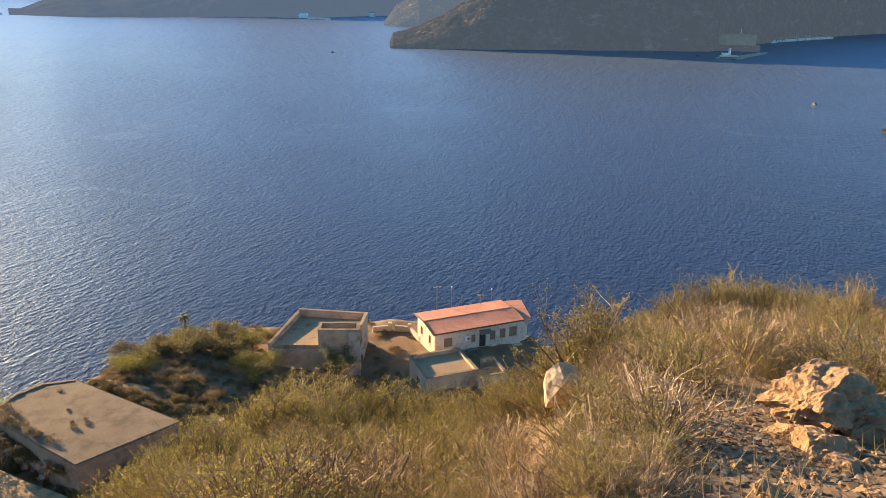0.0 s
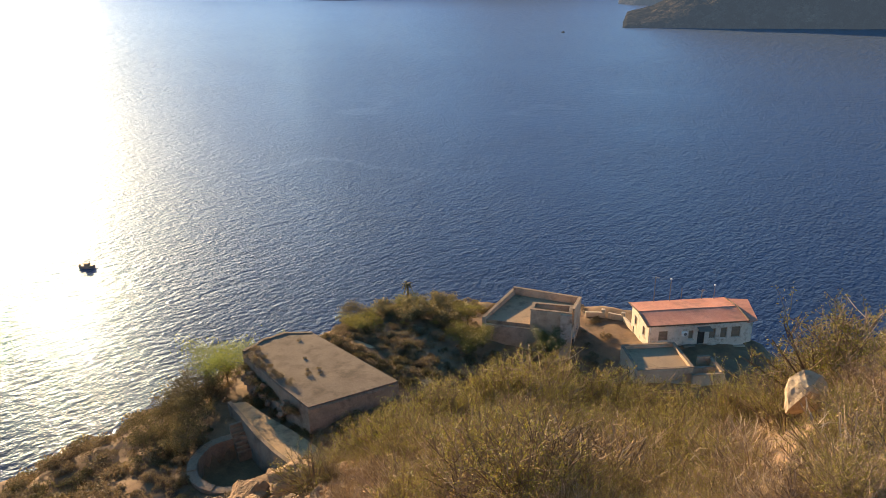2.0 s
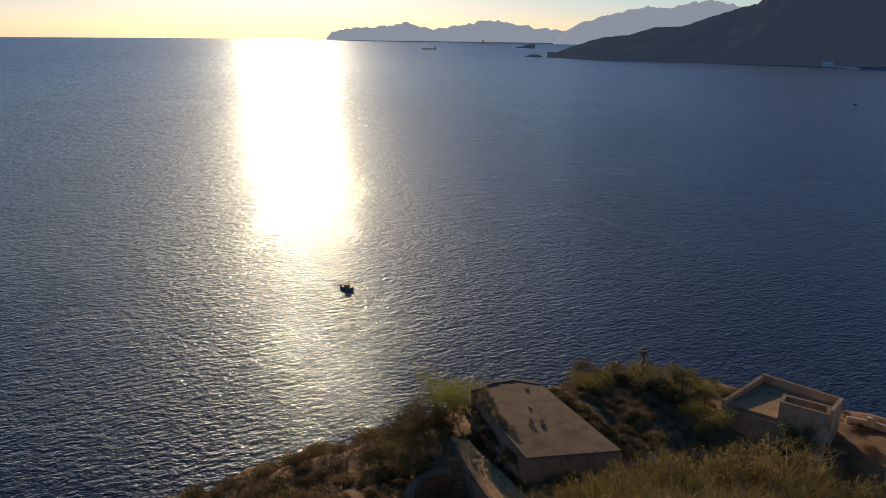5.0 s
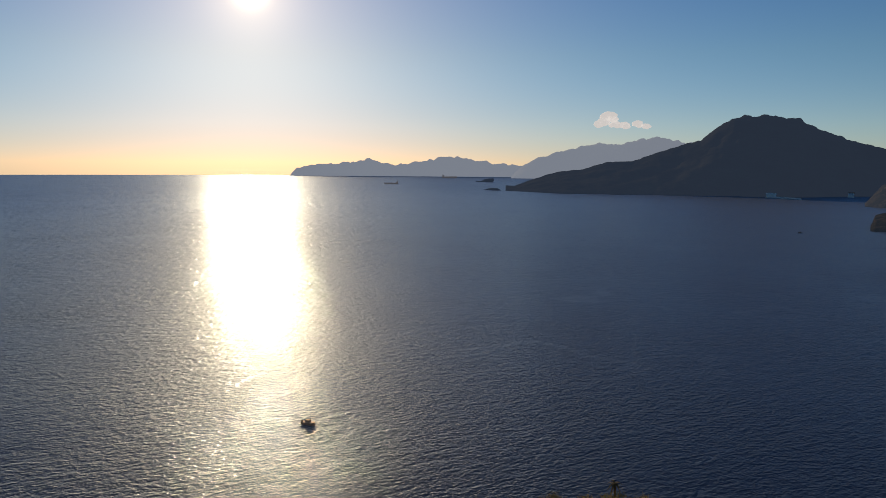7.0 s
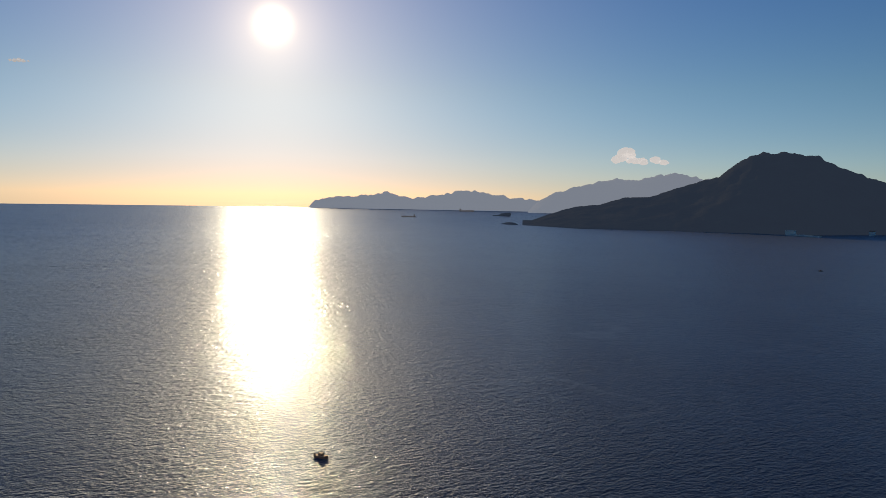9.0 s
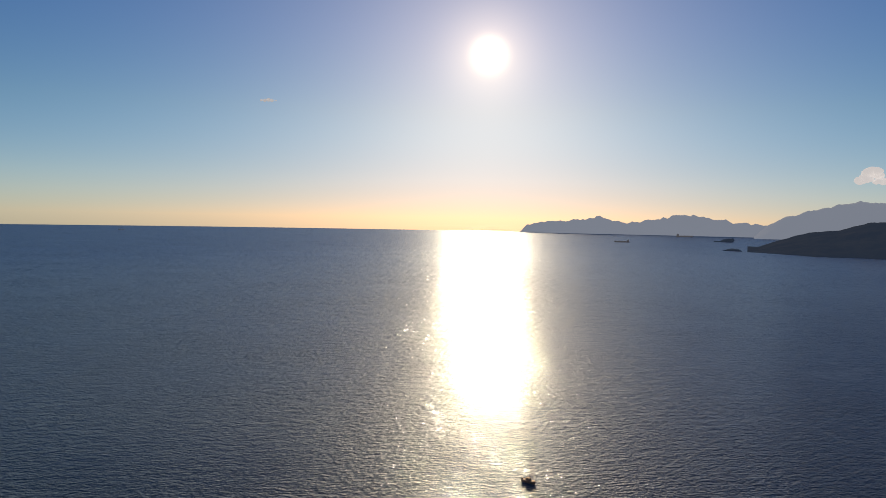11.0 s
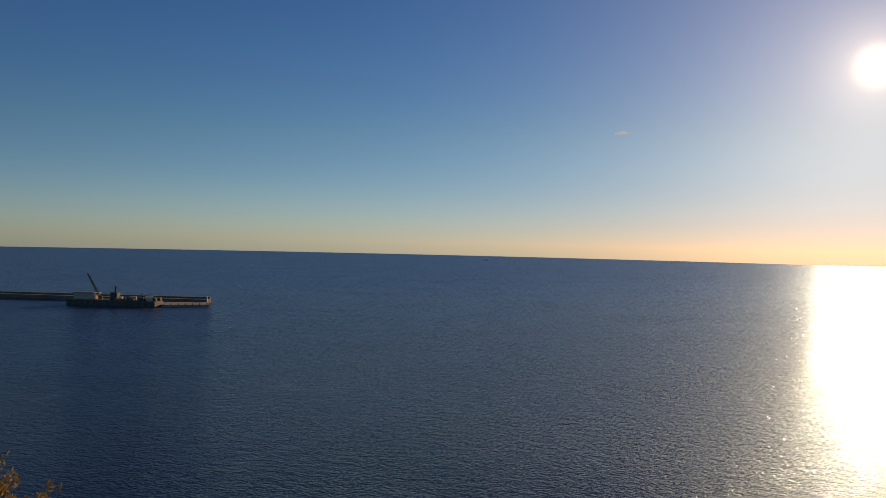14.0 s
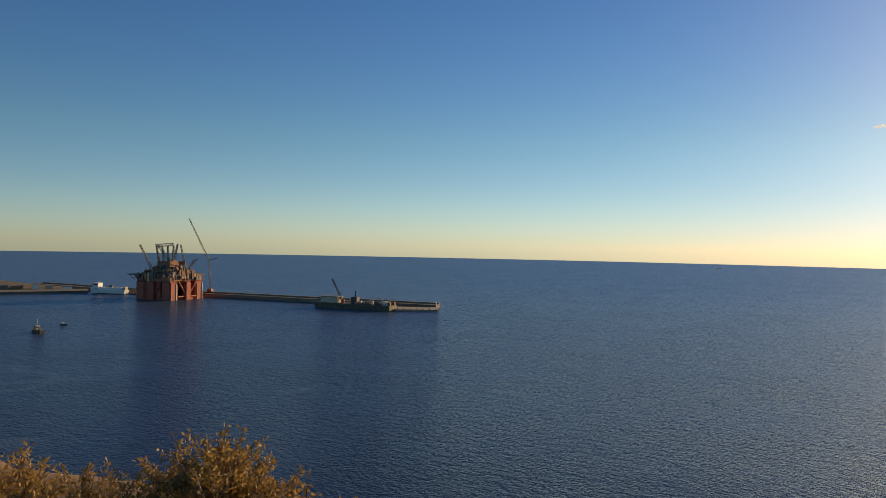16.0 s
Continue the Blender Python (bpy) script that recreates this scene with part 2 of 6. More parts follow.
M_DARKTWIG = varied("dark_twig", [(0.12, 0.078, 0.055), (0.24, 0.165, 0.12), (0.38, 0.285, 0.205)], 0.85)
# both mountains glow blue: distance haze put into the emission
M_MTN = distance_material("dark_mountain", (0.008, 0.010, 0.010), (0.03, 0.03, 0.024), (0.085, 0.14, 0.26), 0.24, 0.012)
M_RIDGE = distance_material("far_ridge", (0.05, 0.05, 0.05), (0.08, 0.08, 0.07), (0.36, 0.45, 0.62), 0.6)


def headland_material(name, air):
    """Dark scrub in patches over grey-brown earth, with paler bare rock, under haze painted as emission."""
    m, nt, b = material(name, 0.95)
    b.inputs["Specular IOR Level"].default_value = 0.0
    v = coords(nt)
    c = ramp(nt, noise_tex(nt, v, 0.03, 8, 0.7), [(0.38, (0.018, 0.018, 0.015)), (0.62, (0.06, 0.05, 0.037))])
    scrub = ramp(nt, noise_tex(nt, v, 0.10, 5, 0.75), [(0.46, (0, 0, 0)), (0.54, (1, 1, 1))])
    c = mix(nt, scrub, c, (0.014, 0.016, 0.011))
    bare = ramp(nt, noise_tex(nt, coords(nt, (1, 1, 2.5)), 0.03, 7, 0.75), [(0.58, (0, 0, 0)), (0.66, (1, 1, 1))])
    c = mix(nt, bare, c, (0.13, 0.10, 0.07))
    nt.links.new(c, b.inputs["Base Color"])
    bump(nt, b, noise_tex(nt, v, 0.12, 6, 0.7), 1.0, 5.0)
    # haze between shore and headland, put in as an even blue glow
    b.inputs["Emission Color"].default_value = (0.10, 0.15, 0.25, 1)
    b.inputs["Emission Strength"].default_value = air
    return m


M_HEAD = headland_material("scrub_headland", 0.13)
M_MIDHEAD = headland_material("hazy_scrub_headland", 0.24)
M_CONC = surface("quay_concrete", (0.13, 0.11, 0.085), (0.24, 0.20, 0.155), 0.05, 0.9, 12, 0.05)
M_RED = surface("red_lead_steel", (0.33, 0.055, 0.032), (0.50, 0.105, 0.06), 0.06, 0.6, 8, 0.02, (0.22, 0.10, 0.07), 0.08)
M_STEEL = surface("grey_steel", (0.12, 0.11, 0.10), (0.28, 0.25, 0.21), 0.2, 0.6)
M_WHITE = surface("white_paint", (0.70, 0.69, 0.66), (0.82, 0.81, 0.79), 0.3, 0.5)
M_HULL = surface("dark_hull", (0.03, 0.03, 0.035), (0.08, 0.07, 0.07), 0.2, 0.5)


# ---- building blocks ----
def mesh_of(bm, name, mat):
    me = bpy.data.meshes.new(name)
    bm.to_mesh(me)
    bm.free()
    for m in (mat if isinstance(mat, (list, tuple)) else [mat]):
        me.materials.append(m)
    return me


def part(name, bm, mat, parent=None, label="", smooth=False):
    ob = new(name, mesh_of(bm, name, mat))
    if smooth:
        for p in ob.data.polygons:
            p.use_smooth = True
    if parent is not None:
        ob.parent = parent
    if label:
        tagged(ob, label)
    return ob


def empty(name, m, label, category, group="", kind=""):
    ob = new(name)
    ob.matrix_world = m
    return tagged(ob, label, category, group, kind)


def add_box(bm, x0, y0, z0, x1, y1, z1, bevel=0.0):
    geom = bmesh.ops.create_cube(bm, size=1.0, matrix=Matrix.LocRotScale(((x0 + x1) / 2, (y0 + y1) / 2, (z0 + z1) / 2), None, (abs(x1 - x0), abs(y1 - y0), abs(z1 - z0))))
    if bevel:
        edges = list({e for v in geom["verts"] for e in v.link_edges})
        bmesh.ops.bevel(bm, geom=edges, offset=bevel, segments=1, affect="EDGES")
    return bm


def box(x0, y0, z0, x1, y1, z1, bevel=0.0):
    return add_box(bmesh.new(), x0, y0, z0, x1, y1, z1, bevel)


def add_prism(bm, pts, z0, z1):
    """An upright prism over a plan polygon; z1 may be a list of heights, one a corner."""
    tops = z1 if isinstance(z1, (list, tuple)) else [z1] * len(pts)
    lows = z0 if isinstance(z0, (list, tuple)) else [z0] * len(pts)
    a = [bm.verts.new((x, y, z)) for (x, y), z in zip(pts, lows)]
    b = [bm.verts.new((x, y, z)) for (x, y), z in zip(pts, tops)]
    n = len(pts)
    fs = [bm.faces.new(a[::-1]), bm.faces.new(b)]
    fs += [bm.faces.new((a[i], a[(i + 1) % n], b[(i + 1) % n], b[i])) for i in range(n)]
    bmesh.ops.recalc_face_normals(bm, faces=fs)
    return bm


def prism(pts, z0, z1):
    return add_prism(bmesh.new(), pts, z0, z1)


def add_tube(bm, pts, radii, sides=5):
    rings = []
    for i, p in enumerate(pts):
        p = Vector(p)
        d = Vector(pts[min(i + 1, len(pts) - 1)]) - Vector(pts[max(i - 1, 0)])
        q = d.to_track_quat("Z", "Y") if d.length > 1e-6 else Euler().to_quaternion()
        r = radii[i] if isinstance(radii, (list, tuple)) else radii
        rings.append([bm.verts.new(p + q @ Vector((r * math.cos(a), r * math.sin(a), 0))) for a in (2 * math.pi * k / sides for k in range(sides))])
    for a, b in zip(rings, rings[1:]):
        for k in range(sides):
            bm.faces.new((a[k], a[(k + 1) % sides], b[(k + 1) % sides], b[k]))
    bm.faces.new(rings[0][::-1])
    bm.faces.new(rings[-1])
    return bm


def tube(pts, radii, sides=6):
    return add_tube(bmesh.new(), pts, radii, sides)


def interp(x, xs, ys):
    return float(np.interp(x, xs, ys))


# ---- sea ----
def build_sea():
    bm = bmesh.new()
    radii = [0, 60, 120, 200, 300, 450, 700, 1000, 1400, 2000, 2800, 3800, 4950]
    n = 180
    centre = bm.verts.new((0, 0, 0))
    prev = None
    for r in radii[1:]:
        ring = [bm.verts.new((r * math.sin(2 * math.pi * k / n), r * math.cos(2 * math.pi * k / n), 0)) for k in range(n)]
        for k in range(n):
            j = (k + 1) % n
            bm.faces.new((centre, ring[j], ring[k]) if prev is None else (prev[k], prev[j], ring[j], ring[k]))
        prev = ring
    bmesh.ops.recalc_face_normals(bm, faces=bm.faces)
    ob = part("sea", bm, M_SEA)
    if ob.data.polygons[0].normal.z < 0:
        ob.data.flip_normals()
    tagged(ob, "deep blue sea with small wind ripples and a bright sun path", "sea", kind="structure")


build_sea()

# ---- the hillside and the shelf above the sea ----
HILL_AZ = [-180, -60, -35, -23, -15, -9, -4, 3, 13, 21, 27, 33, 40, 50, 60, 75, 95, 103, 108, 114, 120, 128, 150, 180]
HILL_EL = [-8, 12, 15.8, 17.6, 20.3, 24.5, 28, 29.5, 28.8, 30.4, 31.6, 32.3, 32.4, 31.6, 31, 29.5, 24, 15, 10, 7.5, 7, 6, 2, -8]
HILL_EDGE = [60, 30, 20, 18, 15, 11, 12, 14, 14, 13, 12, 11.5, 11, 11, 9, 8, 8, 8.5, 9, 9.5, 10, 12, 30, 60]
SHELF = [(-100, 30, 6), (-86, 43, 14.5), (-79, 49, 19.5), (-71, 56, 24), (-62, 60, 27.5), (-55, 65, 30.5), (-46, 67, 35.5), (-40, 71, 37), (-70, 40, 24),
         (-55, 48, 30), (-44, 50, 34.6), (-31, 49, 37.2), (-28.3, 56.0, 38.8), (-25, 60, 39.0), (-20, 70, 36.6), (-10, 74, 36), (-15, 90, 36), (-6, 88, 36.8), (5, 84, 37.4), (12, 90, 36.8), (0, 70, 37.5), (-44.5, 58.5, 36.2), (-38.8, 56.4, 37.0), (-34, 53.2, 37.1), (-30, 51.2, 37.2), (-37, 44.8, 36.0), (-41.3, 46.4, 35.9), (-42.8, 52.4, 36.1), (-43.2, 49.2, 36.0), (-39.5, 44.6, 35.9), (-50, 55, 33.5), (-37, 69.8, 39.8), (-34.5, 68.4, 40.1), (-31, 66.4, 40.3), (-27.5, 64.2, 40.2), (-24.0, 61.8, 39.6), (-31.5, 71.5, 38.8), (-26, 68.5, 38.6)]
RIM = [(-140, -40), (-120, 0), (-100, 30), (-86, 43.5), (-79, 49.5), (-71, 56.5), (-62, 61), (-55, 66), (-46, 69.5), (-43, 73), (-40, 76), (-35, 85), (-27, 91), (-20, 94), (-12, 95), (0, 95),
       (8, 93), (14, 88.5), (16.5, 80), (19, 66), (28, 48), (50, 30), (90, 5), (140, -40)]


def rim_distance(x, y):
    """Metres outside the rim of the shelf; negative inside."""
    p = np.array(RIM)
    q = np.roll(p, -1, 0)
    d = q - p
    w = np.array([x, y]) - p
    t = np.clip((w * d).sum(1) / (d * d).sum(1), 0, 1)
    near = np.sqrt(((w - d * t[:, None]) ** 2).sum(1)).min()
    cross = ((p[:, 1] > y) != (q[:, 1] > y)) & (x < p[:, 0] + (y - p[:, 1]) / np.where(q[:, 1] == p[:, 1], 1e-9, q[:, 1] - p[:, 1]) * d[:, 0])
    return -near if cross.sum() % 2 else near


def shelf_height(x, y):
    s = np.array(SHELF)
    w = 1.0 / (((s[:, 0] - x) ** 2 + (s[:, 1] - y) ** 2) + 6.0) ** 1.6
    z = float((w * s[:, 2]).sum() / w.sum())
    out = rim_distance(x, y)
    if out > -1.5:
        z -= (out + 1.5) * 1.5
    return z


def hill_height(x, y):
    r = math.hypot(x, y)
    az = math.degrees(math.atan2(-x, y))
    slope = math.tan(radians(interp(az, HILL_AZ, HILL_EL)))
    edge = interp(az, HILL_AZ, HILL_EDGE)
    z = 78.45 - slope * min(r, edge)
    if r > edge:
        over = r - edge
        z -= slope * over + 0.9 * max(0.0, over - 1.0) * min(1.0, over / 6)
    return z


def ground_height(x, y):
    r = math.hypot(x, y)
    h, l = hill_height(x, y), shelf_height(x, y)
    z = max(h, l)
    amp = min(0.25, 0.02 * r) if h >= l else 0.35
    if (x + 37.2) ** 2 + (y - 50.3) ** 2 < 3.95 ** 2:
        return min(z, 33.4)
    return z + amp * noise.fractal(Vector((x * 0.35, y * 0.35, 3.1)), 1.0, 2.0, 4)


def build_ground():
    bm = bmesh.new()
    n = 400
    radii = [0.6 * 1.045 ** k for k in range(80)]
    while radii[-1] < 165:
        radii.append(radii[-1] + (0.8 if radii[-1] < 112 else radii[-1] * 0.09))
    radii.append(200.0)
    centre = bm.verts.new((0, 0, ground_height(0.01, 0.01)))
    prev = None
    for r in radii:
        ring = []
        for k in range(n):
            a = 2 * math.pi * k / n
            x, y = -r * math.sin(a), r * math.cos(a)
            z = ground_height(x, y) if r < 160 else -30.0
            ring.append(bm.verts.new((x, y, max(z, -30.0))))
        for k in range(n):
            j = (k + 1) % n
            bm.faces.new((centre, ring[k], ring[j]) if prev is None else (prev[k], ring[k], ring[j], prev[j]))
        prev = ring
    ob = part("ground", bm, M_GROUND, smooth=True)
    if sum(p.normal.z for p in ob.data.polygons) < 0:
        ob.data.flip_normals()
    tagged(ob, "steep dry hillside of brown earth above the sea", "hillside", kind="structure")


build_ground()


# ---- far land ----
def build_range(name, label, tops, shore, back, mat, rough=0.12, rows=18, step=0.12, seed=0, size=300.0, steep=0.85, jag=0.035):
    """A range of hills: tops are (bearing, height angle), shore (bearing, metres to the waterline)."""
    az0, az1 = tops[0][0], tops[-1][0]
    lo, hi = min(az0, az1), max(az0, az1)
    tops, shore = sorted(tops), sorted(shore)
    bm = bmesh.new()
    cols = []
    az = lo
    while az <= hi + 1e-6:
        el = interp(az, [t[0] for t in tops], [t[1] for t in tops])
        d0 = interp(az, [t[0] for t in shore], [t[1] for t in shore])
        d1 = min(d0 + back, 4900)
        zr = max(1.0, 80 + d1 * math.tan(radians(el)))
        col = []
        for i in range(rows + 4):
            s = i / rows
            if s <= 1:
                d = d0 + (d1 - d0) * s
                z = zr * s ** steep
                k = noise.fractal(Vector((-d * math.sin(radians(az)) / size, d * math.cos(radians(az)) / size, seed)), 0.8, 2.1, 6)
                z += zr * rough * k * math.sin(math.pi * min(1, s)) if i else -4
                if s == 1:
                    z += jag * zr * noise.fractal(Vector((az * 1.5, seed, 0)), 0.9, 2.0, 4)
                d += (d1 - d0) * 0.06 * noise.fractal(Vector((az * 0.5, s * 3, seed + 7)), 1.0, 2.0, 3)
            else:
                d = d1 + (s - 1) * rows * 30
                z = zr * (1 - (s - 1) * rows / 3) - 4
            a = radians(az)
            col.append(bm.verts.new((-d * math.sin(a), d * math.cos(a), z)))
        cols.append(col)
        az += step
    for a, b in zip(cols, cols[1:]):
        for i in range(rows + 3):
            bm.faces.new((a[i], b[i], b[i + 1], a[i + 1]))
    for c in (cols[0], cols[-1]):
        bm.faces.new(c)
    bmesh.ops.recalc_face_normals(bm, faces=bm.faces)
    ob = part(name, bm, mat, smooth=True)
    return tagged(ob, label, "mountain", kind="structure")


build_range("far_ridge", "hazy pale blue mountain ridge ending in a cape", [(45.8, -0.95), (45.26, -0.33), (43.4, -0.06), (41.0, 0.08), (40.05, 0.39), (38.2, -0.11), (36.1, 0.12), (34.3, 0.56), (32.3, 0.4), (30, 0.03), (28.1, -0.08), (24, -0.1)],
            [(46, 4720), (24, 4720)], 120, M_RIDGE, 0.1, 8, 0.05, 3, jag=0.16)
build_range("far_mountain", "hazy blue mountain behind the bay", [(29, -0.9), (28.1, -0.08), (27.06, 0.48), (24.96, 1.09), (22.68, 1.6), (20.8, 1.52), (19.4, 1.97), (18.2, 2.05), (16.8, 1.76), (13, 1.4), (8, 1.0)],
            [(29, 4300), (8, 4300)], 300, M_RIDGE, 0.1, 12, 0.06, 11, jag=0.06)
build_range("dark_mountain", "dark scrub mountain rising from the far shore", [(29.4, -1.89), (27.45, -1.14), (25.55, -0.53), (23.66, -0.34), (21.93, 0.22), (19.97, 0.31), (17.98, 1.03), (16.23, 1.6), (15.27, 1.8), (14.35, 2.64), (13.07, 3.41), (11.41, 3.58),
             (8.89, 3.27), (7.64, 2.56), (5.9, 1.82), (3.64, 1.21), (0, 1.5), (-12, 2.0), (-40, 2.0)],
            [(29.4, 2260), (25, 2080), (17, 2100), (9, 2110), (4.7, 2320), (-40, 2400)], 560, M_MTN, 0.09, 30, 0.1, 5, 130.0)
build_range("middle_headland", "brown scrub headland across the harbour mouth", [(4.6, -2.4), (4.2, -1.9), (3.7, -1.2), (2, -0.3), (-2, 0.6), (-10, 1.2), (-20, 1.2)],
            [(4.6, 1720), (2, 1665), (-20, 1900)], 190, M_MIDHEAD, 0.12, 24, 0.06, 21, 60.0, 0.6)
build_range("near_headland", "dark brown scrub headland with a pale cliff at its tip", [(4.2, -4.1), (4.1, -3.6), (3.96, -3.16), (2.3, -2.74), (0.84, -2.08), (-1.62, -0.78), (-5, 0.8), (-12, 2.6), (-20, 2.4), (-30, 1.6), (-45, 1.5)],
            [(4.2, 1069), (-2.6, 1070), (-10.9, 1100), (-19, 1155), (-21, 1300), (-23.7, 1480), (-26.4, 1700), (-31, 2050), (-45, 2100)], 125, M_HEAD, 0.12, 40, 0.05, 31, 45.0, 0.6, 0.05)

# ---- the red-roofed house ----
def wall_boxes(bm, length, z0, z1, y0, y1, holes):
    """A straight wall along x with openings (x0, x1, low, high) that go right through it."""
    x = 0.0
    for a, b_, lo, hi in sorted(holes):
        add_box(bm, x, y0, z0, a, y1, z1)
        add_box(bm, a, y0, z0, b_, y1, lo)
        add_box(bm, a, y0, hi, b_, y1, z1)
        x = b_
    add_box(bm, x, y0, z0, length, y1, z1)
    bmesh.ops.remove_doubles(bm, verts=bm.verts[:], dist=1e-4)
    return bm


def window(parent, name, x0, x1, z0, z1, m, label, slats=True):
    """A shuttered window in a wall along x, set back from its face."""
    w = part(name, box(x0 + 0.06, 0.14, z0 + 0.06, x1 - 0.06, 0.18, z1 - 0.06), M_SHUTTER, parent, label)
    w.matrix_local = m
    f = bmesh.new()
    add_box(f, x0 - 0.03, 0.04, z0 - 0.03, x0 + 0.06, 0.2, z1 + 0.03)
    add_box(f, x1 - 0.06, 0.04, z0 - 0.03, x1 + 0.03, 0.2, z1 + 0.03)
    add_box(f, x0 + 0.06, 0.04, z1 - 0.06, x1 - 0.06, 0.2, z1 + 0.03)
    add_box(f, x0 + 0.06, 0.04, z0 - 0.03, x1 - 0.06, 0.2, z0 + 0.06)
    part("frame", f, M_FRAME, w)
    part("sill", box(x0 - 0.1, -0.08, z0 - 0.1, x1 + 0.1, 0.16, z0 - 0.035, 0.01), M_WALL, w)
    if slats:
        n = 6
        for i in range(n):
            z = z0 + 0.1 + (z1 - z0 - 0.2) * (i + 0.5) / n
            part("slat", box(x0 + 0.08, 0.105, z - 0.02, x1 - 0.08, 0.137, z + 0.03), M_SHUTTER, w)
    return w


def corrugated(x0, x1, y0, z0, y1, z1, pitch=0.24, height=0.009, thick=0.1):
    """A slope of rounded tiles that run from (y0, z0) to (y1, z1)."""
    bm = bmesh.new()
    n = int((x1 - x0) / pitch)
    prof = []
    for i in range(n):
        for k, h in ((0.0, 0.0), (0.2, 0.7), (0.5, 1.0), (0.8, 0.7)):
            prof.append((x0 + (i + k) * (x1 - x0) / n, h * height))
    prof.append((x1, 0.0))
    steps = 9
    rows = []
    for j in range(steps):
        t = j / (steps - 1)
        sag = -0.035 * math.sin(math.pi * t)
        rows.append([bm.verts.new((x, y0 + (y1 - y0) * t, z0 + (z1 - z0) * t + h + sag + 0.012 * noise.noise(Vector((x * 1.3, t * 5, 2))))) for x, h in prof])
    low = [[bm.verts.new((x, y0 + (y1 - y0) * t, z0 + (z1 - z0) * t - thick)) for x in (x0, x1)] for t in (0, 1)]
    for a, b_ in zip(rows, rows[1:]):
        for i in range(len(prof) - 1):
            bm.faces.new((a[i], a[i + 1], b_[i + 1], b_[i]))
    bm.faces.new((*rows[0], low[0][1], low[0][0]))
    bm.faces.new((*rows[-1][::-1], low[1][0], low[1][1]))
    bm.faces.new((low[0][0], low[0][1], low[1][1], low[1][0]))
    bm.faces.new((*[r[0] for r in rows][::-1], low[0][0], low[1][0]))
    bm.faces.new((*[r[-1] for r in rows], low[1][1], low[0][1]))
    bmesh.ops.recalc_face_normals(bm, faces=bm.faces)
    return bm


HOUSE = pose(-0.85, 81.8, 37.25, 0, 0, 22.7)


def build_house():
    h = empty("house", HOUSE, "old single-storey white house with a red tile roof", "house")
    L, W, H, T = 11.9, 5.9, 3.2, 0.3
    front = [(1.2, 2.4, 0.9, 2.25), (4.9, 5.55, 0.95, 2.15), (6.05, 6.95, 0.0, 2.05), (7.45, 8.3, 0.85, 2.25), (8.85, 9.7, 0.85, 2.3), (10.2, 11.4, 0.85, 2.35)]
    side = [(1.1, 2.0, 0.95, 2.15), (3.9, 4.8, 0.95, 2.15)]
    part("front_wall", wall_boxes(bmesh.new(), L, -3.4, H, 0, T, front), M_WALL, h)
    bm = wall_boxes(bmesh.new(), W - 2 * T, -1.2, H, 0, T, [(a - T, b_ - T, lo, hi) for a, b_, lo, hi in side])
    to_side = Matrix.Translation((0, W - T, 0)) @ pose(0, 0, 0, 0, 0, -90)
    gable = part("gable_wall", bm, M_WALL, h, "sunlit cream plaster gable wall")
    gable.matrix_local = to_side
    part("back_wall", box(0, W - T, -1.2, L, W, H), M_WALL, h)
    part("end_wall", box(L - T, T, -3.5, L, W - T, H), M_WALL, h)
    for x in (0.0, L - T):
        bm = bmesh.new()
        a = [bm.verts.new((xx, y, z)) for xx in (x, x + T) for y, z in ((0.0, H), (W / 2, H + 0.24), (W, H))]
        bm.faces.new(a[:3])
        bm.faces.new(a[5:2:-1])
        for i, j in ((0, 1), (1, 2), (2, 0)):
            bm.faces.new((a[i], a[j], a[j + 3], a[i + 3]))
        bmesh.ops.recalc_face_normals(bm, faces=bm.faces)
        part("gable_top", bm, M_WALL, h)
    part("plinth", box(-0.04, -0.05, -1.2, 7.6, -0.004, 0.3), M_STAIN, h, "stained grey base of the wall")
    part("floor", box(T, T, -0.3, L - T, W - T, -0.05), M_CONC, h)
    near = part("roof_slope", corrugated(-0.4, L + 0.15, -0.4, H + 0.02, W / 2, H + 0.36), M_TILE, h)
    part("eaves_board", box(-0.4, -0.44, H - 0.14, L + 0.15, -0.405, H + 0.04), M_OLDWOOD, near)
    far = part("roof_slope", corrugated(-0.4, L + 0.15, W + 0.4, H + 0.02, W / 2, H + 0.36), M_TILE, h)
    part("ridge_tiles", tube([(-0.42, W / 2, H + 0.325), (L + 0.17, W / 2, H + 0.325)], 0.075, 8), M_TILE, h)
    for x in (-0.42, L + 0.17):
        part("verge", tube([(x, -0.4, H + 0.05), (x, W / 2, H + 0.40), (x, W + 0.4, H + 0.05)], 0.07, 6), M_OLDWOOD, h, "dark verge along the roof edge")
    for a in front:
        if a[2] > 0:
            window(h, "window", *a, Matrix(), "window with closed brown shutters")
    for a in side:
        window(h, "window", a[0] - T, a[1] - T, a[2], a[3], to_side, "window with dark weathered shutters")
    d = part("door", box(6.1, 0.16, 0.0, 6.9, 0.21, 2.0, 0.01), M_DARK, h, "dark wooden front door")
    part("door_frame", add_box(add_box(add_box(bmesh.new(), 6.03, 0.08, 0, 6.1, 0.24, 2.06), 6.9, 0.08, 0, 6.97, 0.24, 2.06), 6.1, 0.08, 2.0, 6.9, 0.24, 2.06), M_OLDWOOD, d)
    part("door_handle", tube([(6.2, 0.12, 1.0), (6.32, 0.12, 1.0)], 0.015, 6), M_STEEL, d)
    for i in (0.25, 1.1):
        part("door_panel", box(6.2, 0.145, i, 6.8, 0.165, i + 0.65, 0.01), M_DARK, d)
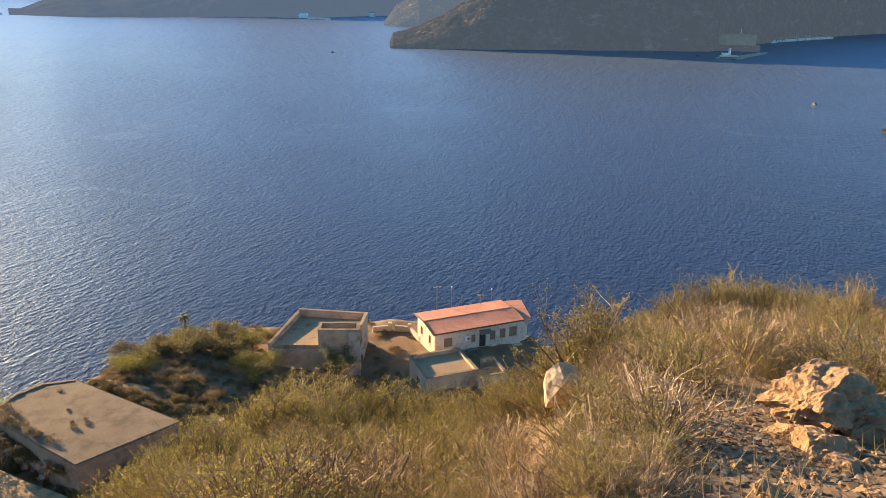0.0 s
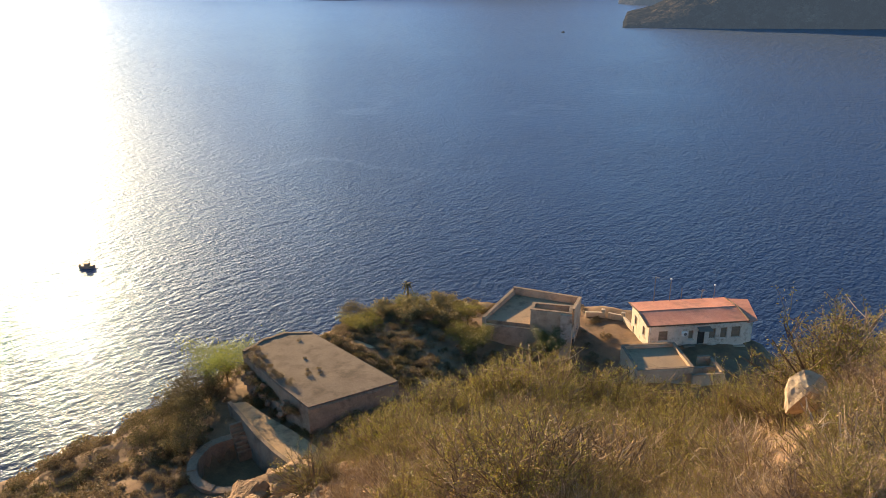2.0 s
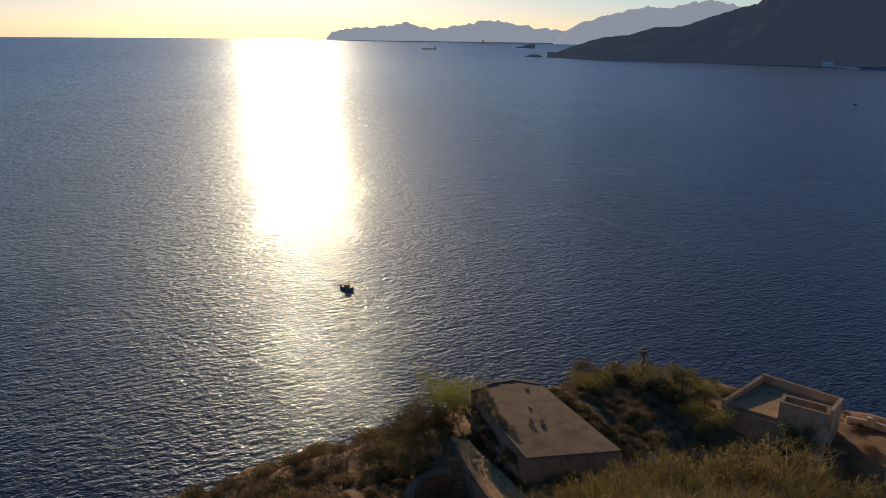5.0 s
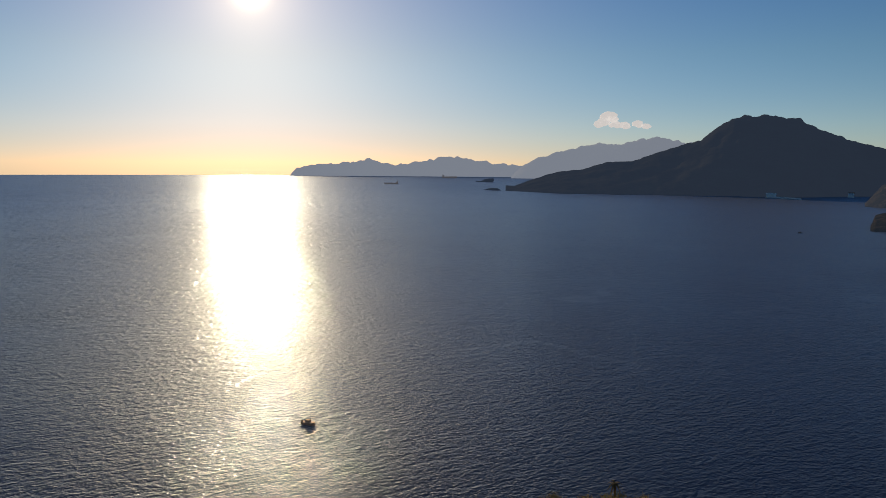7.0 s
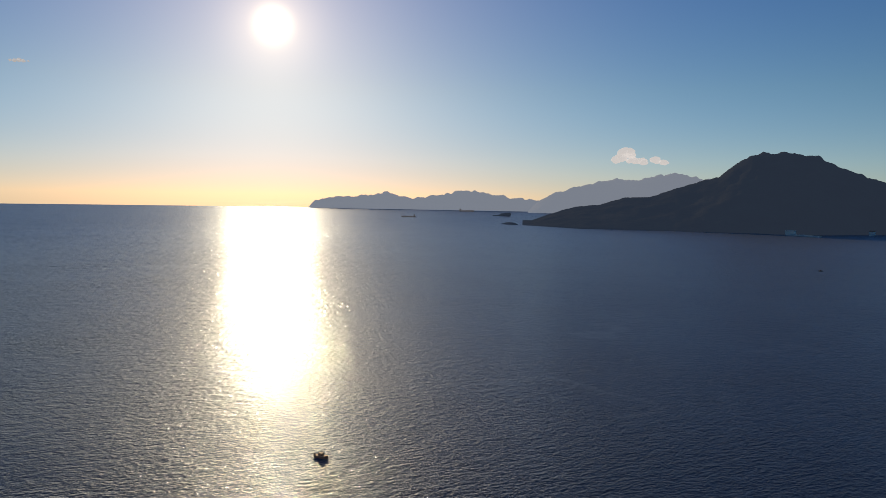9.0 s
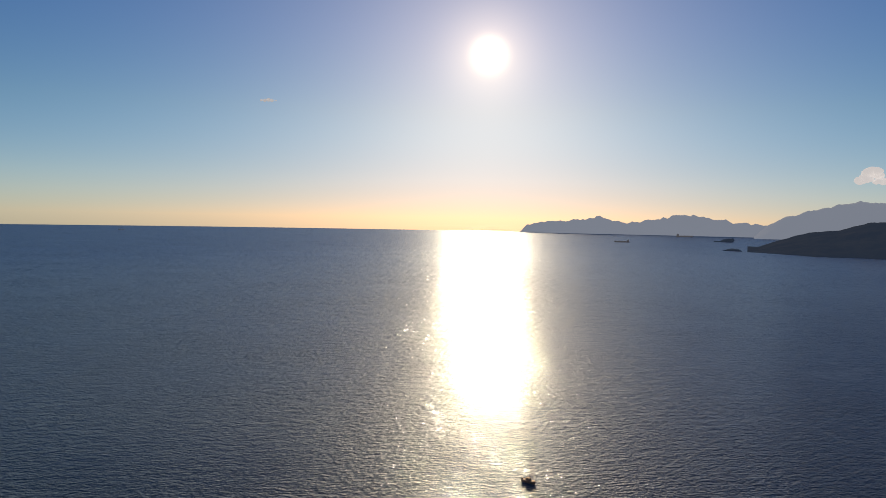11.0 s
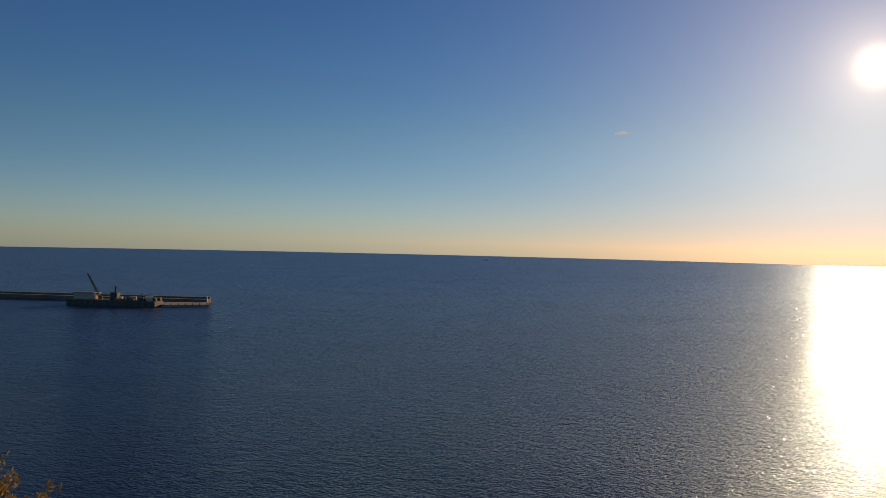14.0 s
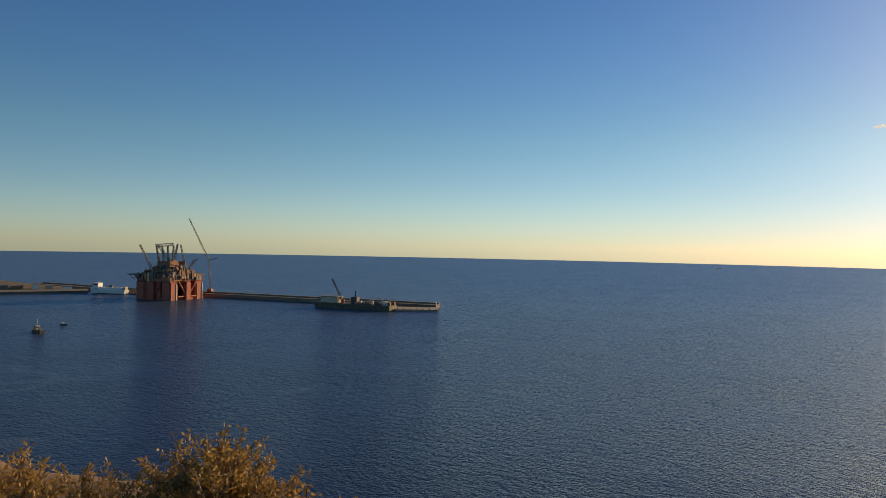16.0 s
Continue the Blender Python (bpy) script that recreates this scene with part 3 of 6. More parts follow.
    aw = part("awning", prism([(5.9, -0.9), (7.5, -0.9), (7.5, -0.01), (5.9, -0.01)], [2.3, 2.3, 2.52, 2.52], [2.36, 2.36, 2.58, 2.58]), M_STEEL, h, "rusty sheet awning over the door")
    for x in (6.0, 7.4):
        part("bracket", tube([(x, -0.01, 1.95), (x, -0.8, 2.32)], 0.025, 5), M_STEEL, aw)
    ac = part("air_conditioner", box(3.95, -0.32, 1.55, 4.65, -0.02, 2.1, 0.03), M_WHITE, h, "white air conditioner unit on the wall")
    part("fan_grille", tube([(4.4, -0.36, 1.82), (4.4, -0.31, 1.82)], 0.2, 14), M_STEEL, ac)
    part("drain_pipe", tube([(0.12, -0.06, 3.05), (0.12, -0.06, 0.4), (1.3, -0.07, -0.1)], 0.04, 6), M_WHITE, h)
    part("cable", tube([(0.3, -0.05, 2.9), (3.6, -0.05, 2.72), (5.9, -0.05, 2.8), (L, -0.05, 2.9)], 0.015, 4), M_DARK, h)
    # lower wing beyond the far gable
    wing = part("wing", prism([(L, 0.5), (L + 1.3, 0.7), (L + 2.6, 5.4), (L, W - 0.1)], -3.5, 2.72), M_WALL, h)
    part("wing_roof", prism([(L + 0.2, -0.2), (L + 1.6, 0.3), (L + 3.0, 5.7), (L + 0.2, W + 0.3)], [2.74, 2.74, 2.9, 2.9], [2.92, 2.92, 3.08, 3.08]), M_TILE, wing)
    part("ledge", box(7.7, -0.4, -0.35, L + 0.1, -0.004, -0.15, 0.02), M_STAIN, h)
    low = part("lower_terrace", box(7.72, -1.4, -4.5, 12.6, -0.06, -2.3, 0.03), M_WALL, h)
    tr_ = part("terrace", box(3.2, -3.0, -2.6, 7.7, -0.06, -0.02, 0.03), M_WALL, h, "pale stained concrete terrace before the door")
    part("parapet", box(7.8, -1.35, -2.29, 12.55, -1.15, -1.8, 0.02), M_STAIN, low)
    part("parapet", box(12.35, -1.14, -2.29, 12.55, -0.06, -1.8, 0.02), M_STAIN, low)
    for x in (12.2, 12.5):
        part("prop", tube([(x, -1.52, -5.2), (x, -1.52, -1.9)], 0.09, 6), M_CONC, low)
    part("bench", box(4.2, -0.75, -0.01, 5.6, -0.35, 0.42, 0.02), M_CONC, tr_)
    return h


M_SHUTTER = surface("brown_shutter", (0.16, 0.11, 0.075), (0.26, 0.19, 0.13), 2.0, 0.7)
M_FRAME = surface("pale_frame", (0.42, 0.37, 0.30), (0.55, 0.49, 0.41), 2.0, 0.7)
M_STAIN = surface("stained_plaster", (0.30, 0.25, 0.20), (0.50, 0.43, 0.36), 0.9, 0.9, 6, 0.01, (0.2, 0.16, 0.13), 0.8)
M_OLDWOOD = surface("old_wood", (0.07, 0.045, 0.03), (0.14, 0.09, 0.06), 2.0, 0.8)
M_COPING = surface("pale_coping", (0.48, 0.40, 0.31), (0.62, 0.53, 0.42), 1.0, 0.9, 6, 0.01, (0.34, 0.28, 0.22), 0.6)
build_house()


def aerial(x, y, top, head):
    m = HOUSE @ Matrix.Translation((x, y, 3.2))
    ob = empty("aerial_mast", m, "thin grey aerial mast fixed to the back of the house", "aerial", "masts behind the house")
    part("mast", tube([(0, 0, -3.2), (0, 0, top - 3.2)], 0.05, 6), M_STEEL, ob)
    if head == "yagi":
        part("boom", tube([(-0.5, 0, top - 3.3), (0.5, 0, top - 3.3)], 0.015, 4), M_STEEL, ob)
        for i in range(5):
            part("element", tube([(-0.4 + 0.2 * i, -0.3, top - 3.3), (-0.4 + 0.2 * i, 0.3, top - 3.3)], 0.01, 4), M_STEEL, ob)
    elif head == "lamp":
        bm = bmesh.new()
        bmesh.ops.create_uvsphere(bm, u_segments=10, v_segments=6, radius=0.12, matrix=Matrix.Translation((0, 0, top - 3.1)))
        part("lamp_head", bm, M_WHITE, ob, "round white lamp head", True)
    part("clamp", box(-0.06, -0.22, -0.6, 0.06, 0.0, -0.5), M_STEEL, ob)


aerial(2.75, 6.15, 6.6, "yagi")
aerial(4.8, 6.15, 6.1, "lamp")
aerial(6.3, 6.15, 4.9, "none")
aerial(10.6, 6.15, 4.95, "lamp")
aerial(9.0, 6.15, 4.5, "yagi")


# ---- the battery beside the house ----
def ring_wall(pts, thick, z0, tops):
    """A closed wall along a plan polygon, thick metres inward, its top heights one a corner."""
    p = np.array(pts, float)
    c = p.mean(0)
    n = len(p)
    inner = []
    for i in range(n):
        a, b_, d = p[i - 1], p[i], p[(i + 1) % n]
        n1 = np.array([-(b_ - a)[1], (b_ - a)[0]]) / np.hypot(*(b_ - a))
        n2 = np.array([-(d - b_)[1], (d - b_)[0]]) / np.hypot(*(d - b_))
        if n1 @ (c - b_) < 0:
            n1, n2 = -n1, -n2
        k = (n1 + n2) / max(0.3, 1 + n1 @ n2)
        inner.append(b_ + k * thick)
    bm = bmesh.new()
    ring = []
    for q, z in [(p, None), (p, tops), (inner, tops), (inner, None)]:
        ring.append([bm.verts.new((q[i][0], q[i][1], z0 if z is None else z[i])) for i in range(n)])
    for k in range(4):
        for i in range(n):
            j = (i + 1) % n
            bm.faces.new((ring[k][i], ring[k][j], ring[(k + 1) % 4][j], ring[(k + 1) % 4][i]))
    bmesh.ops.recalc_face_normals(bm, faces=bm.faces)
    return bm, [tuple(v) for v in inner]


def build_battery():
    o = empty("battery", Matrix(), "abandoned tan concrete battery with a parapet round its roof", "building")
    plan = [(-20.4, 78.6), (-9.7, 78.8), (-9.45, 86.5), (-18.4, 87.5)]
    part("wall", prism(plan, 34.0, 39.5), M_TAN, o)
    part("roof", prism([(-20.0, 78.95), (-10.05, 79.1), (-9.8, 86.15), (-18.1, 87.1)], 39.504, 39.98), M_ROOFDUST, o)
    for a, b_, ta, tb in (((-20.4, 78.6), (-18.4, 87.5), 40.4, 40.75), ((-18.4, 87.5), (-9.45, 86.5), 40.9, 40.9), ((-9.45, 86.5), (-9.62, 81.2), 40.9, 41.6)):
        va, vb = Vector(a), Vector(b_)
        d = (vb - va).normalized()
        nrm = Vector((d.y, -d.x)) * 0.35
        s = part("parapet", prism([va, vb, vb + nrm, va + nrm], 39.504, [ta, tb, tb, ta]), M_TAN, o)
        e = nrm * 0.08
        part("coping", prism([va - e, vb - e, vb + nrm + e, va + nrm + e], [ta, tb, tb, ta], [ta + 0.05, tb + 0.05, tb + 0.05, ta + 0.05]), M_OLDCONC, s)
    blk = [(-14.5, 78.66), (-9.66, 78.76), (-9.86, 81.1), (-14.6, 80.85)]
    bm, inner = ring_wall(blk, 0.3, 39.504, [42.1, 42.1, 42.1, 42.1])
    k = part("tower", bm, M_TAN, o, "roofless square tower at the corner")
    part("tower_floor", prism(inner, 40.6, 40.75), M_STAIN, k)
    bm, _ = ring_wall([(x * 1.0 + (0.05 if x > -12 else -0.05), y) for x, y in blk], 0.4, 42.1, [42.17] * 4)
    part("coping", bm, M_OLDCONC, k)
    part("pilaster", prism([(-10.9, 78.45), (-9.55, 78.5), (-9.6, 78.7), (-10.9, 78.66)], 34.5, 42.0), M_STAIN, o, "darker stained corner pier")
    # openings in the flank towards the yard, their inner shade painted as near-black blocks
    for y0, w, z0, z1 in ((80.2, 1.3, 35.6, 38.2), (83.2, 1.1, 36.6, 38.0)):
        d = part("doorway", box(-9.72, y0, z0, -9.55, y0 + w, z1), M_DARK, o, "doorway with its unlit inside as a dark block")
        part("lintel", box(-9.7, y0 - 0.15, z1, -9.4, y0 + w + 0.15, z1 + 0.25), M_STAIN, d)


build_battery()


# ---- outbuildings below the house ----
def build_annex():
    o = empty("outbuilding", pose(-1.6, 72.6, 36.3, 0, 0, 22), "small flat-roofed tan outbuilding with a parapet", "building")
    part("wall", box(0, 0, -1.5, 6.3, 5.8, 2.35), M_TAN, o)
    part("roof", box(0.25, 0.25, 2.354, 6.05, 5.55, 2.56), M_ROOFDUST, o)
    for a in ((0, 0, 6.3, 0.25), (0, 5.55, 6.3, 5.8), (0, 0.25, 0.25, 5.55), (6.05, 0.25, 6.3, 5.55)):
        pr = part("parapet", box(a[0], a[1], 2.354, a[2], a[3], 2.98), M_TAN, o)
        part("coping", box(a[0] - 0.04, a[1] - 0.04 if a[3] - a[1] < 1 else a[1] + 0.04, 2.98, a[2] + 0.04, a[3] + 0.04 if a[3] - a[1] < 1 else a[3] - 0.04, 3.04), M_OLDCONC, pr)
    # no hole in the wall: a near-black block gives the doorway's inner shade
    d = part("doorway", box(-0.03, 2.2, 0.0, 0.1, 3.1, 1.95), M_DARK, o, "dark doorway")
    part("lintel", box(-0.08, 2.05, 1.95, 0.05, 3.25, 2.12), M_STAIN, d)
    e = empty("roofless_enclosure", pose(3.9, 74.0, 36.3, 0, 0, 22), "low roofless enclosure of thick crumbling walls", "ruin")
    for a in ((0.3, 0.0, 3.9, 0.3, 2.4), (3.6, 0.3, 3.9, 3.6, 2.55), (2.2, 3.3, 3.6, 3.6, 2.75), (0.3, 1.7, 3.6, 1.95, 2.3)):
        w = part("wall", box(a[0], a[1], -1.5, a[2], a[3], a[4], 0.02), M_TAN, e)
        part("coping", box(a[0] - 0.03, a[1] - 0.03, a[4], a[2] + 0.03, a[3] + 0.03, a[4] + 0.07, 0.01), M_OLDCONC, w)
    part("floor", box(0.3, 0.3, -1.5, 3.6, 3.3, 0.9), M_CONC, e)


build_annex()


# ---- the casemate, the walk below it and the gun pit ----
def build_casemate():
    o = empty("casemate", Matrix(), "flat-topped concrete casemate with a wide dusty roof", "building")
    plan = [(-43.3, 61.9), (-42.6, 65.0), (-41.0, 67.3), (-38.1, 68.3), (-31.9, 64.9), (-24.7, 60.9), (-31.4, 54.1), (-36.3, 57.1)]
    part("wall", prism([(x * 0.998, y * 0.998) for x, y in plan], 31, 40.7), M_OLDCONC, o)
    bm = bmesh.new()
    add_prism(bm, plan, 40.704, [41.0, 41.0, 41.0, 41.0, 41.0, 40.95, 40.85, 40.95])
    roof = part("roof_slab", bm, M_FLAT, o, "dusty brown roof slab with dry tufts")
    edge = [plan[i] for i in (0, 1, 2, 3)]
    pts = []
    for i in range(len(edge) - 1):
        for k in range(4):
            t = k / 4
            pts.append((edge[i][0] * (1 - t) + edge[i + 1][0] * t, edge[i][1] * (1 - t) + edge[i + 1][1] * t))
    pts.append(edge[-1])
    for a, b_ in zip(pts, pts[1:]):
        va, vb = Vector(a), Vector(b_)
        nrm = Vector((vb.y - va.y, -(vb.x - va.x))).normalized() * 0.35
        part("kerb_stone", prism([va, vb, vb + nrm, va + nrm], 41.004, 41.12 + 0.05 * math.sin(9.1 * va.x)), M_FLAT, roof)
    va, vb = Vector(plan[6]), Vector(plan[5])
    d = (vb - va).normalized()
    out = Vector((d.y, -d.x))
    part("cornice", prism([va + out * 0.02, vb + out * 0.02, vb + out * 0.2, va + out * 0.2], 40.25, 40.6), M_OLDCONC, o, "stained concrete cornice")
    # doorways are near-black blocks, the shade inside put into their colour
    for s, w, z0, z1 in ((3.6, 1.6, 37.2, 39.3), (7.9, 0.9, 37.6, 39.0)):
        p = va + d * s
        q = va + d * (s + w)
        k = part("doorway", prism([p - out * 0.1, q - out * 0.1, q + out * 0.06, p + out * 0.06], z0, z1), M_DARK, o, "dark square doorway")
        part("lintel", prism([p - d * 0.2 + out * 0.0, q + d * 0.2 + out * 0.0, q + d * 0.2 + out * 0.12, p - d * 0.2 + out * 0.12], z1, z1 + 0.25), M_TAN, k)
    # ragged stone wall under the roof on the seaward flank
    rng = random.Random(4)
    a, b_ = Vector((-43.0, 61.3)), Vector((-32.0, 54.0))
    for i in range(34):
        p = a.lerp(b_, rng.random() * 0.8)
        w, h = rng.uniform(0.12, 0.3), rng.uniform(0.12, 0.32)
        st = part("stone", box(-w, -0.25, -h, w, 0.35, h, 0.06), M_OLDCONC, o)
        st.matrix_local = Matrix.Translation((p.x, p.y - rng.uniform(0, 0.25), rng.uniform(37.0, 40.0))) @ pose(0, 0, 0, rng.uniform(-25, 25), rng.uniform(-25, 25), rng.uniform(0, 180))


M_STONE = surface("grey_stone", (0.24, 0.20, 0.16), (0.42, 0.36, 0.30), 1.5, 0.95, 6, 0.03)
M_SAND = surface("sandy_path", (0.36, 0.23, 0.13), (0.54, 0.38, 0.23), 0.8, 0.95, 8, 0.05, (0.20, 0.14, 0.09), 0.7)
build_casemate()


def build_walk():
    left = [(-42.2, 57.2), (-39.4, 55.1), (-36.0, 52.5), (-33.2, 50.7), (-28.5, 48.2)]
    right = [(-40.9, 57.9), (-36.9, 55.9), (-33.5, 54.4), (-30.3, 52.8), (-26.5, 50.2)]
    z = [37.5, 37.55, 37.6, 37.65, 37.7]
    bm = bmesh.new()
    a = [bm.verts.new((x, y, h)) for (x, y), h in zip(left, z)]
    b_ = [bm.verts.new((x, y, h)) for (x, y), h in zip(right, z)]
    c = [bm.verts.new((x, y, 32.0)) for x, y in left]
    d = [bm.verts.new((x, y, 32.0)) for x, y in right]
    for i in range(4):
        bm.faces.new((a[i], a[i + 1], b_[i + 1], b_[i]))
        bm.faces.new((c[i], c[i + 1], a[i + 1], a[i]))
        bm.faces.new((b_[i], b_[i + 1], d[i + 1], d[i]))
    bm.faces.new((c[0], a[0], b_[0], d[0]))
    bm.faces.new((c[4], a[4], b_[4], d[4]))
    bmesh.ops.recalc_face_normals(bm, faces=bm.faces)
    w = tagged(part("walkway", bm, M_SAND), "sunlit sandy walkway on a retaining wall", "path", kind="structure")
    for i in range(4):
        va, vb = Vector(left[i]), Vector(left[i + 1])
        n = Vector((vb.y - va.y, -(vb.x - va.x))).normalized() * 0.4
        part("kerb", prism([va, vb, vb + n, va + n], 31.5, [z[i] + 0.3, z[i + 1] + 0.3, z[i + 1] + 0.3, z[i] + 0.3]), M_OLDCONC, w)
    # stairs down to the pit
    s = empty("stairs", pose(-39.9, 54.6, 34.6, 0, 0, 50), "weathered concrete steps down to the gun pit", "stairs")
    for i in range(7):
        part("step", box(-0.9, -0.32 * (i + 1), -1.0, 0.9, -0.32 * i, 2.75 - 0.36 * i, 0.015), M_OLDCONC, s)
    # gun pit
    g = empty("gun_pit", pose(-37.2, 50.3, 34.9), "round concrete gun pit with a dark floor", "gun pit")
    n = 28
    for k in range(n):
        a0, a1 = radians(360 * k / n), radians(360 * (k + 1) / n)
        pts = [(r * math.cos(t), r * math.sin(t)) for r, t in ((3.9, a0), (3.9, a1), (4.8, a1), (4.8, a0))]
        part("wall_segment", prism(pts, -3.0, 1.4 + 0.05 * math.sin(k * 1.7)), M_OLDCONC, g)
    bm = bmesh.new()
    bmesh.ops.create_circle(bm, cap_ends=True, segments=40, radius=4.0, matrix=Matrix.Translation((0, 0, -0.8)))
    bmesh.ops.solidify(bm, geom=bm.faces[:], thickness=0.2)
    part("floor", bm, M_GROUND, g)
    # low wall and piers along the cliff edge between battery and house
    f = empty("yard_wall", Matrix(), "low broken wall with piers along the yard edge", "wall")
    for a, b_ in (((-9.2, 89.8), (-6.9, 90.3)), ((-6.2, 90.4), (-4.3, 90.0)), ((-4.0, 89.6), (-2.6, 86.6))):
        va, vb = Vector(a), Vector(b_)
        n = Vector((vb.y - va.y, -(vb.x - va.x))).normalized() * 0.3
        part("wall", prism([va, vb, vb + n, va + n], 35.5, 37.45), M_COPING, f)
        part("pier", box(vb.x - 0.25, vb.y - 0.25, 35.5, vb.x + 0.25, vb.y + 0.25, 37.8, 0.03), M_COPING, f)
    # sandy track beside the casemate
    bm = bmesh.new()
    pl = [(-36.4, 71.2), (-31.9, 69.3), (-26.7, 66.9), (-21.7, 63.7), (-19.5, 61.8)]
    top = []
    for (x, y) in pl:
        g = ground_height(x, y) + 0.05
        top.append([bm.verts.new((x + dx, y + dy, zz)) for dx, dy, zz in ((-0.28, -0.5, g), (0.28, 0.5, g), (0.28, 0.5, g - 3), (-0.28, -0.5, g - 3))])
    for p, q in zip(top, top[1:]):
        for k in range(4):
            bm.faces.new((p[k], q[k], q[(k + 1) % 4], p[(k + 1) % 4]))
    bm.faces.new(top[0])
    bm.faces.new(top[-1])
    bmesh.ops.recalc_face_normals(bm, faces=bm.faces)
    tagged(part("track", bm, M_SAND), "narrow sandy track beside the casemate", "path", kind="structure")


build_walk()


# ---- the harbour: breakwater, platform, ships ----
def lattice(bm, a, b_, width, bays, r=0.25, taper=0.6):
    """A square lattice boom from a to b_."""
    a, b_ = Vector(a), Vector(b_)
    q = (b_ - a).to_track_quat("Z", "Y")
    length = (b_ - a).length
    ring = []
    for i in range(bays + 1):
        t = i / bays
        w = width * (1 - (1 - taper) * t) / 2
        ring.append([a + q @ Vector((sx * w, sy * w, t * length)) for sx, sy in ((-1, -1), (1, -1), (1, 1), (-1, 1))])
    for k in range(4):
        add_tube(bm, [ring[0][k], ring[-1][k]], r, 4)
    for i in range(bays):
        for k in range(4):
            j = (k + 1) % 4
            add_tube(bm, [ring[i][k], ring[i + 1][j]] if i % 2 else [ring[i][j], ring[i + 1][k]], r * 0.6, 3)
    return bm


def build_breakwater():
    w = tagged(part("breakwater", prism([(-1160, -770), (-1066, -560), (-1040, -425), (-952, -95), (-934, -98), (-1022, -428), (-1048, -560), (-1138, -775)], -5, 5.2), M_CONC),
               "long low concrete breakwater with a raised wall", "breakwater", kind="structure")
    part("raised_wall", prism([(-1162, -770), (-1068, -560), (-1042, -425), (-954, -95), (-948, -96), (-1036, -426), (-1062, -561), (-1155, -772)], 5.2, 7.0), M_CONC, w)
    q = part("low_quay", prism([(-886, -142), (-896, -92), (-932, -96), (-926, -146)], -4, 2.6), M_STONE, w, "pale low quay at the breakwater's end")
    for i in range(7):
        t = i / 6
        part("bollard", tube([(-887 - 9 * t, -140 + 46 * t, 2.6), (-887 - 9 * t, -140 + 46 * t, 4.2)], 0.6, 6), M_STEEL, q)
    part("beacon", tube([(-935, -98, 2), (-935, -98, 9)], 0.8, 8), M_WHITE, w)


build_breakwater()


def build_platform():
    rng = random.Random(8)
    o = empty("oil_platform", pose(-983, -472, 0, 0, 0, -19.4) @ Matrix.Scale(0.92, 4), "large red semi-submersible oil platform moored at the breakwater", "oil platform")
    for sx in (-1, 1):
        for sy in (-1, 1):
            c = part("column", box(sx * 25 - 8.5, sy * 25 - 8.5, -6, sx * 25 + 8.5, sy * 25 + 8.5, 27, 1.8), M_RED, o)
            for k in (-5, 5):
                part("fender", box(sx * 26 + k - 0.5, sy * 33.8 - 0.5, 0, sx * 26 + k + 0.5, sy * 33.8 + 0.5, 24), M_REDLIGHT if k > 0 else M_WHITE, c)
    for a in ((-33, 8), (33, 8)):
        part("mid_column", box(a[0] - 4, -5, -6, a[0] + 4, 5, 27, 1.0), M_RED, o)
        part("mid_column", box(-5, a[0] - 4, -6, 5, a[0] + 4, 27, 1.0), M_RED, o)
    for s in (-1, 1):
        part("pontoon", box(s * 26 - 6, -19, -6, s * 26 + 6, 19, 3.2, 1.0), M_RED, o)
        part("pontoon", box(-19, s * 26 - 6, -6, 19, s * 26 + 6, 3.2, 1.0), M_RED, o)
        for t in (-1, 1):
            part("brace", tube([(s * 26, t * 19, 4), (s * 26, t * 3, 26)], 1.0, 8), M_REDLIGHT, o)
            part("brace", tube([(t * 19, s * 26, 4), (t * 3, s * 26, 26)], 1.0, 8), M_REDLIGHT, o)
    part("deck_box", box(-32.5, -32.5, 27, 32.5, 32.5, 34, 0.6), M_RUST, o)
    for a in (-1, 1):
        part("bulkhead", box(29.5, a * 10.2 - 4.2, 3, 32.5, a * 10.2 + 4.2, 27), M_RED, o)
        part("bulkhead", box(-32.5, a * 10.5 - 5.0, 3, -29.5, a * 10.5 + 5.0, 27), M_RED, o)
        part("bulkhead", box(a * 10.5 - 5.0, -32.5, 3, a * 10.5 + 5.0, -29.5, 27), M_RED, o)
    for i in range(70):
        t = rng.uniform(-33, 33)
        x, y = rng.choice([(34.2, t), (34.2, t), (t, 34.2), (t, 34.2), (t, -34.2), (-34.2, t)])
        w, h = rng.uniform(0.3, 1.9), rng.uniform(1.0, 6.0)
        part("deck_fitting", box(x - w, y - w, rng.uniform(27, 34), x + w, y + w, 34 + h, 0.1), rng.choice([M_STEEL, M_RUST, M_RUST, M_REDLIGHT, M_HULL, M_HULL, M_COPING]), o)
    for i in range(110):
        a, r = rng.uniform(0, 6.28), rng.uniform(4, 30)
        x, y, z = r * math.cos(a), r * math.sin(a), 36 + (32 - r) * 0.62
        w, h = rng.uniform(0.4, 2.6), rng.uniform(2, 6)
        part("deck_fitting", box(x - w, y - w * 0.6, 34.02, x + w, y + w * 0.6, z + h), rng.choice([M_HULL, M_STEEL, M_RUST, M_RUST, M_HULL]), o)
    for i in range(30):
        a, r = rng.uniform(-0.8, 2.4), rng.uniform(14, 33)
        x, y = r * math.cos(a), r * math.sin(a)
        part("vent_pipe", tube([(x, y, 34), (x, y, rng.uniform(40, 50) - r * 0.12)], rng.uniform(0.25, 0.55), 5), rng.choice([M_HULL, M_STEEL, M_COPING]), o)
    for t in (-1, 1):
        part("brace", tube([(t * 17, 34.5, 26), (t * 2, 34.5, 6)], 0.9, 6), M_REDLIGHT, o)
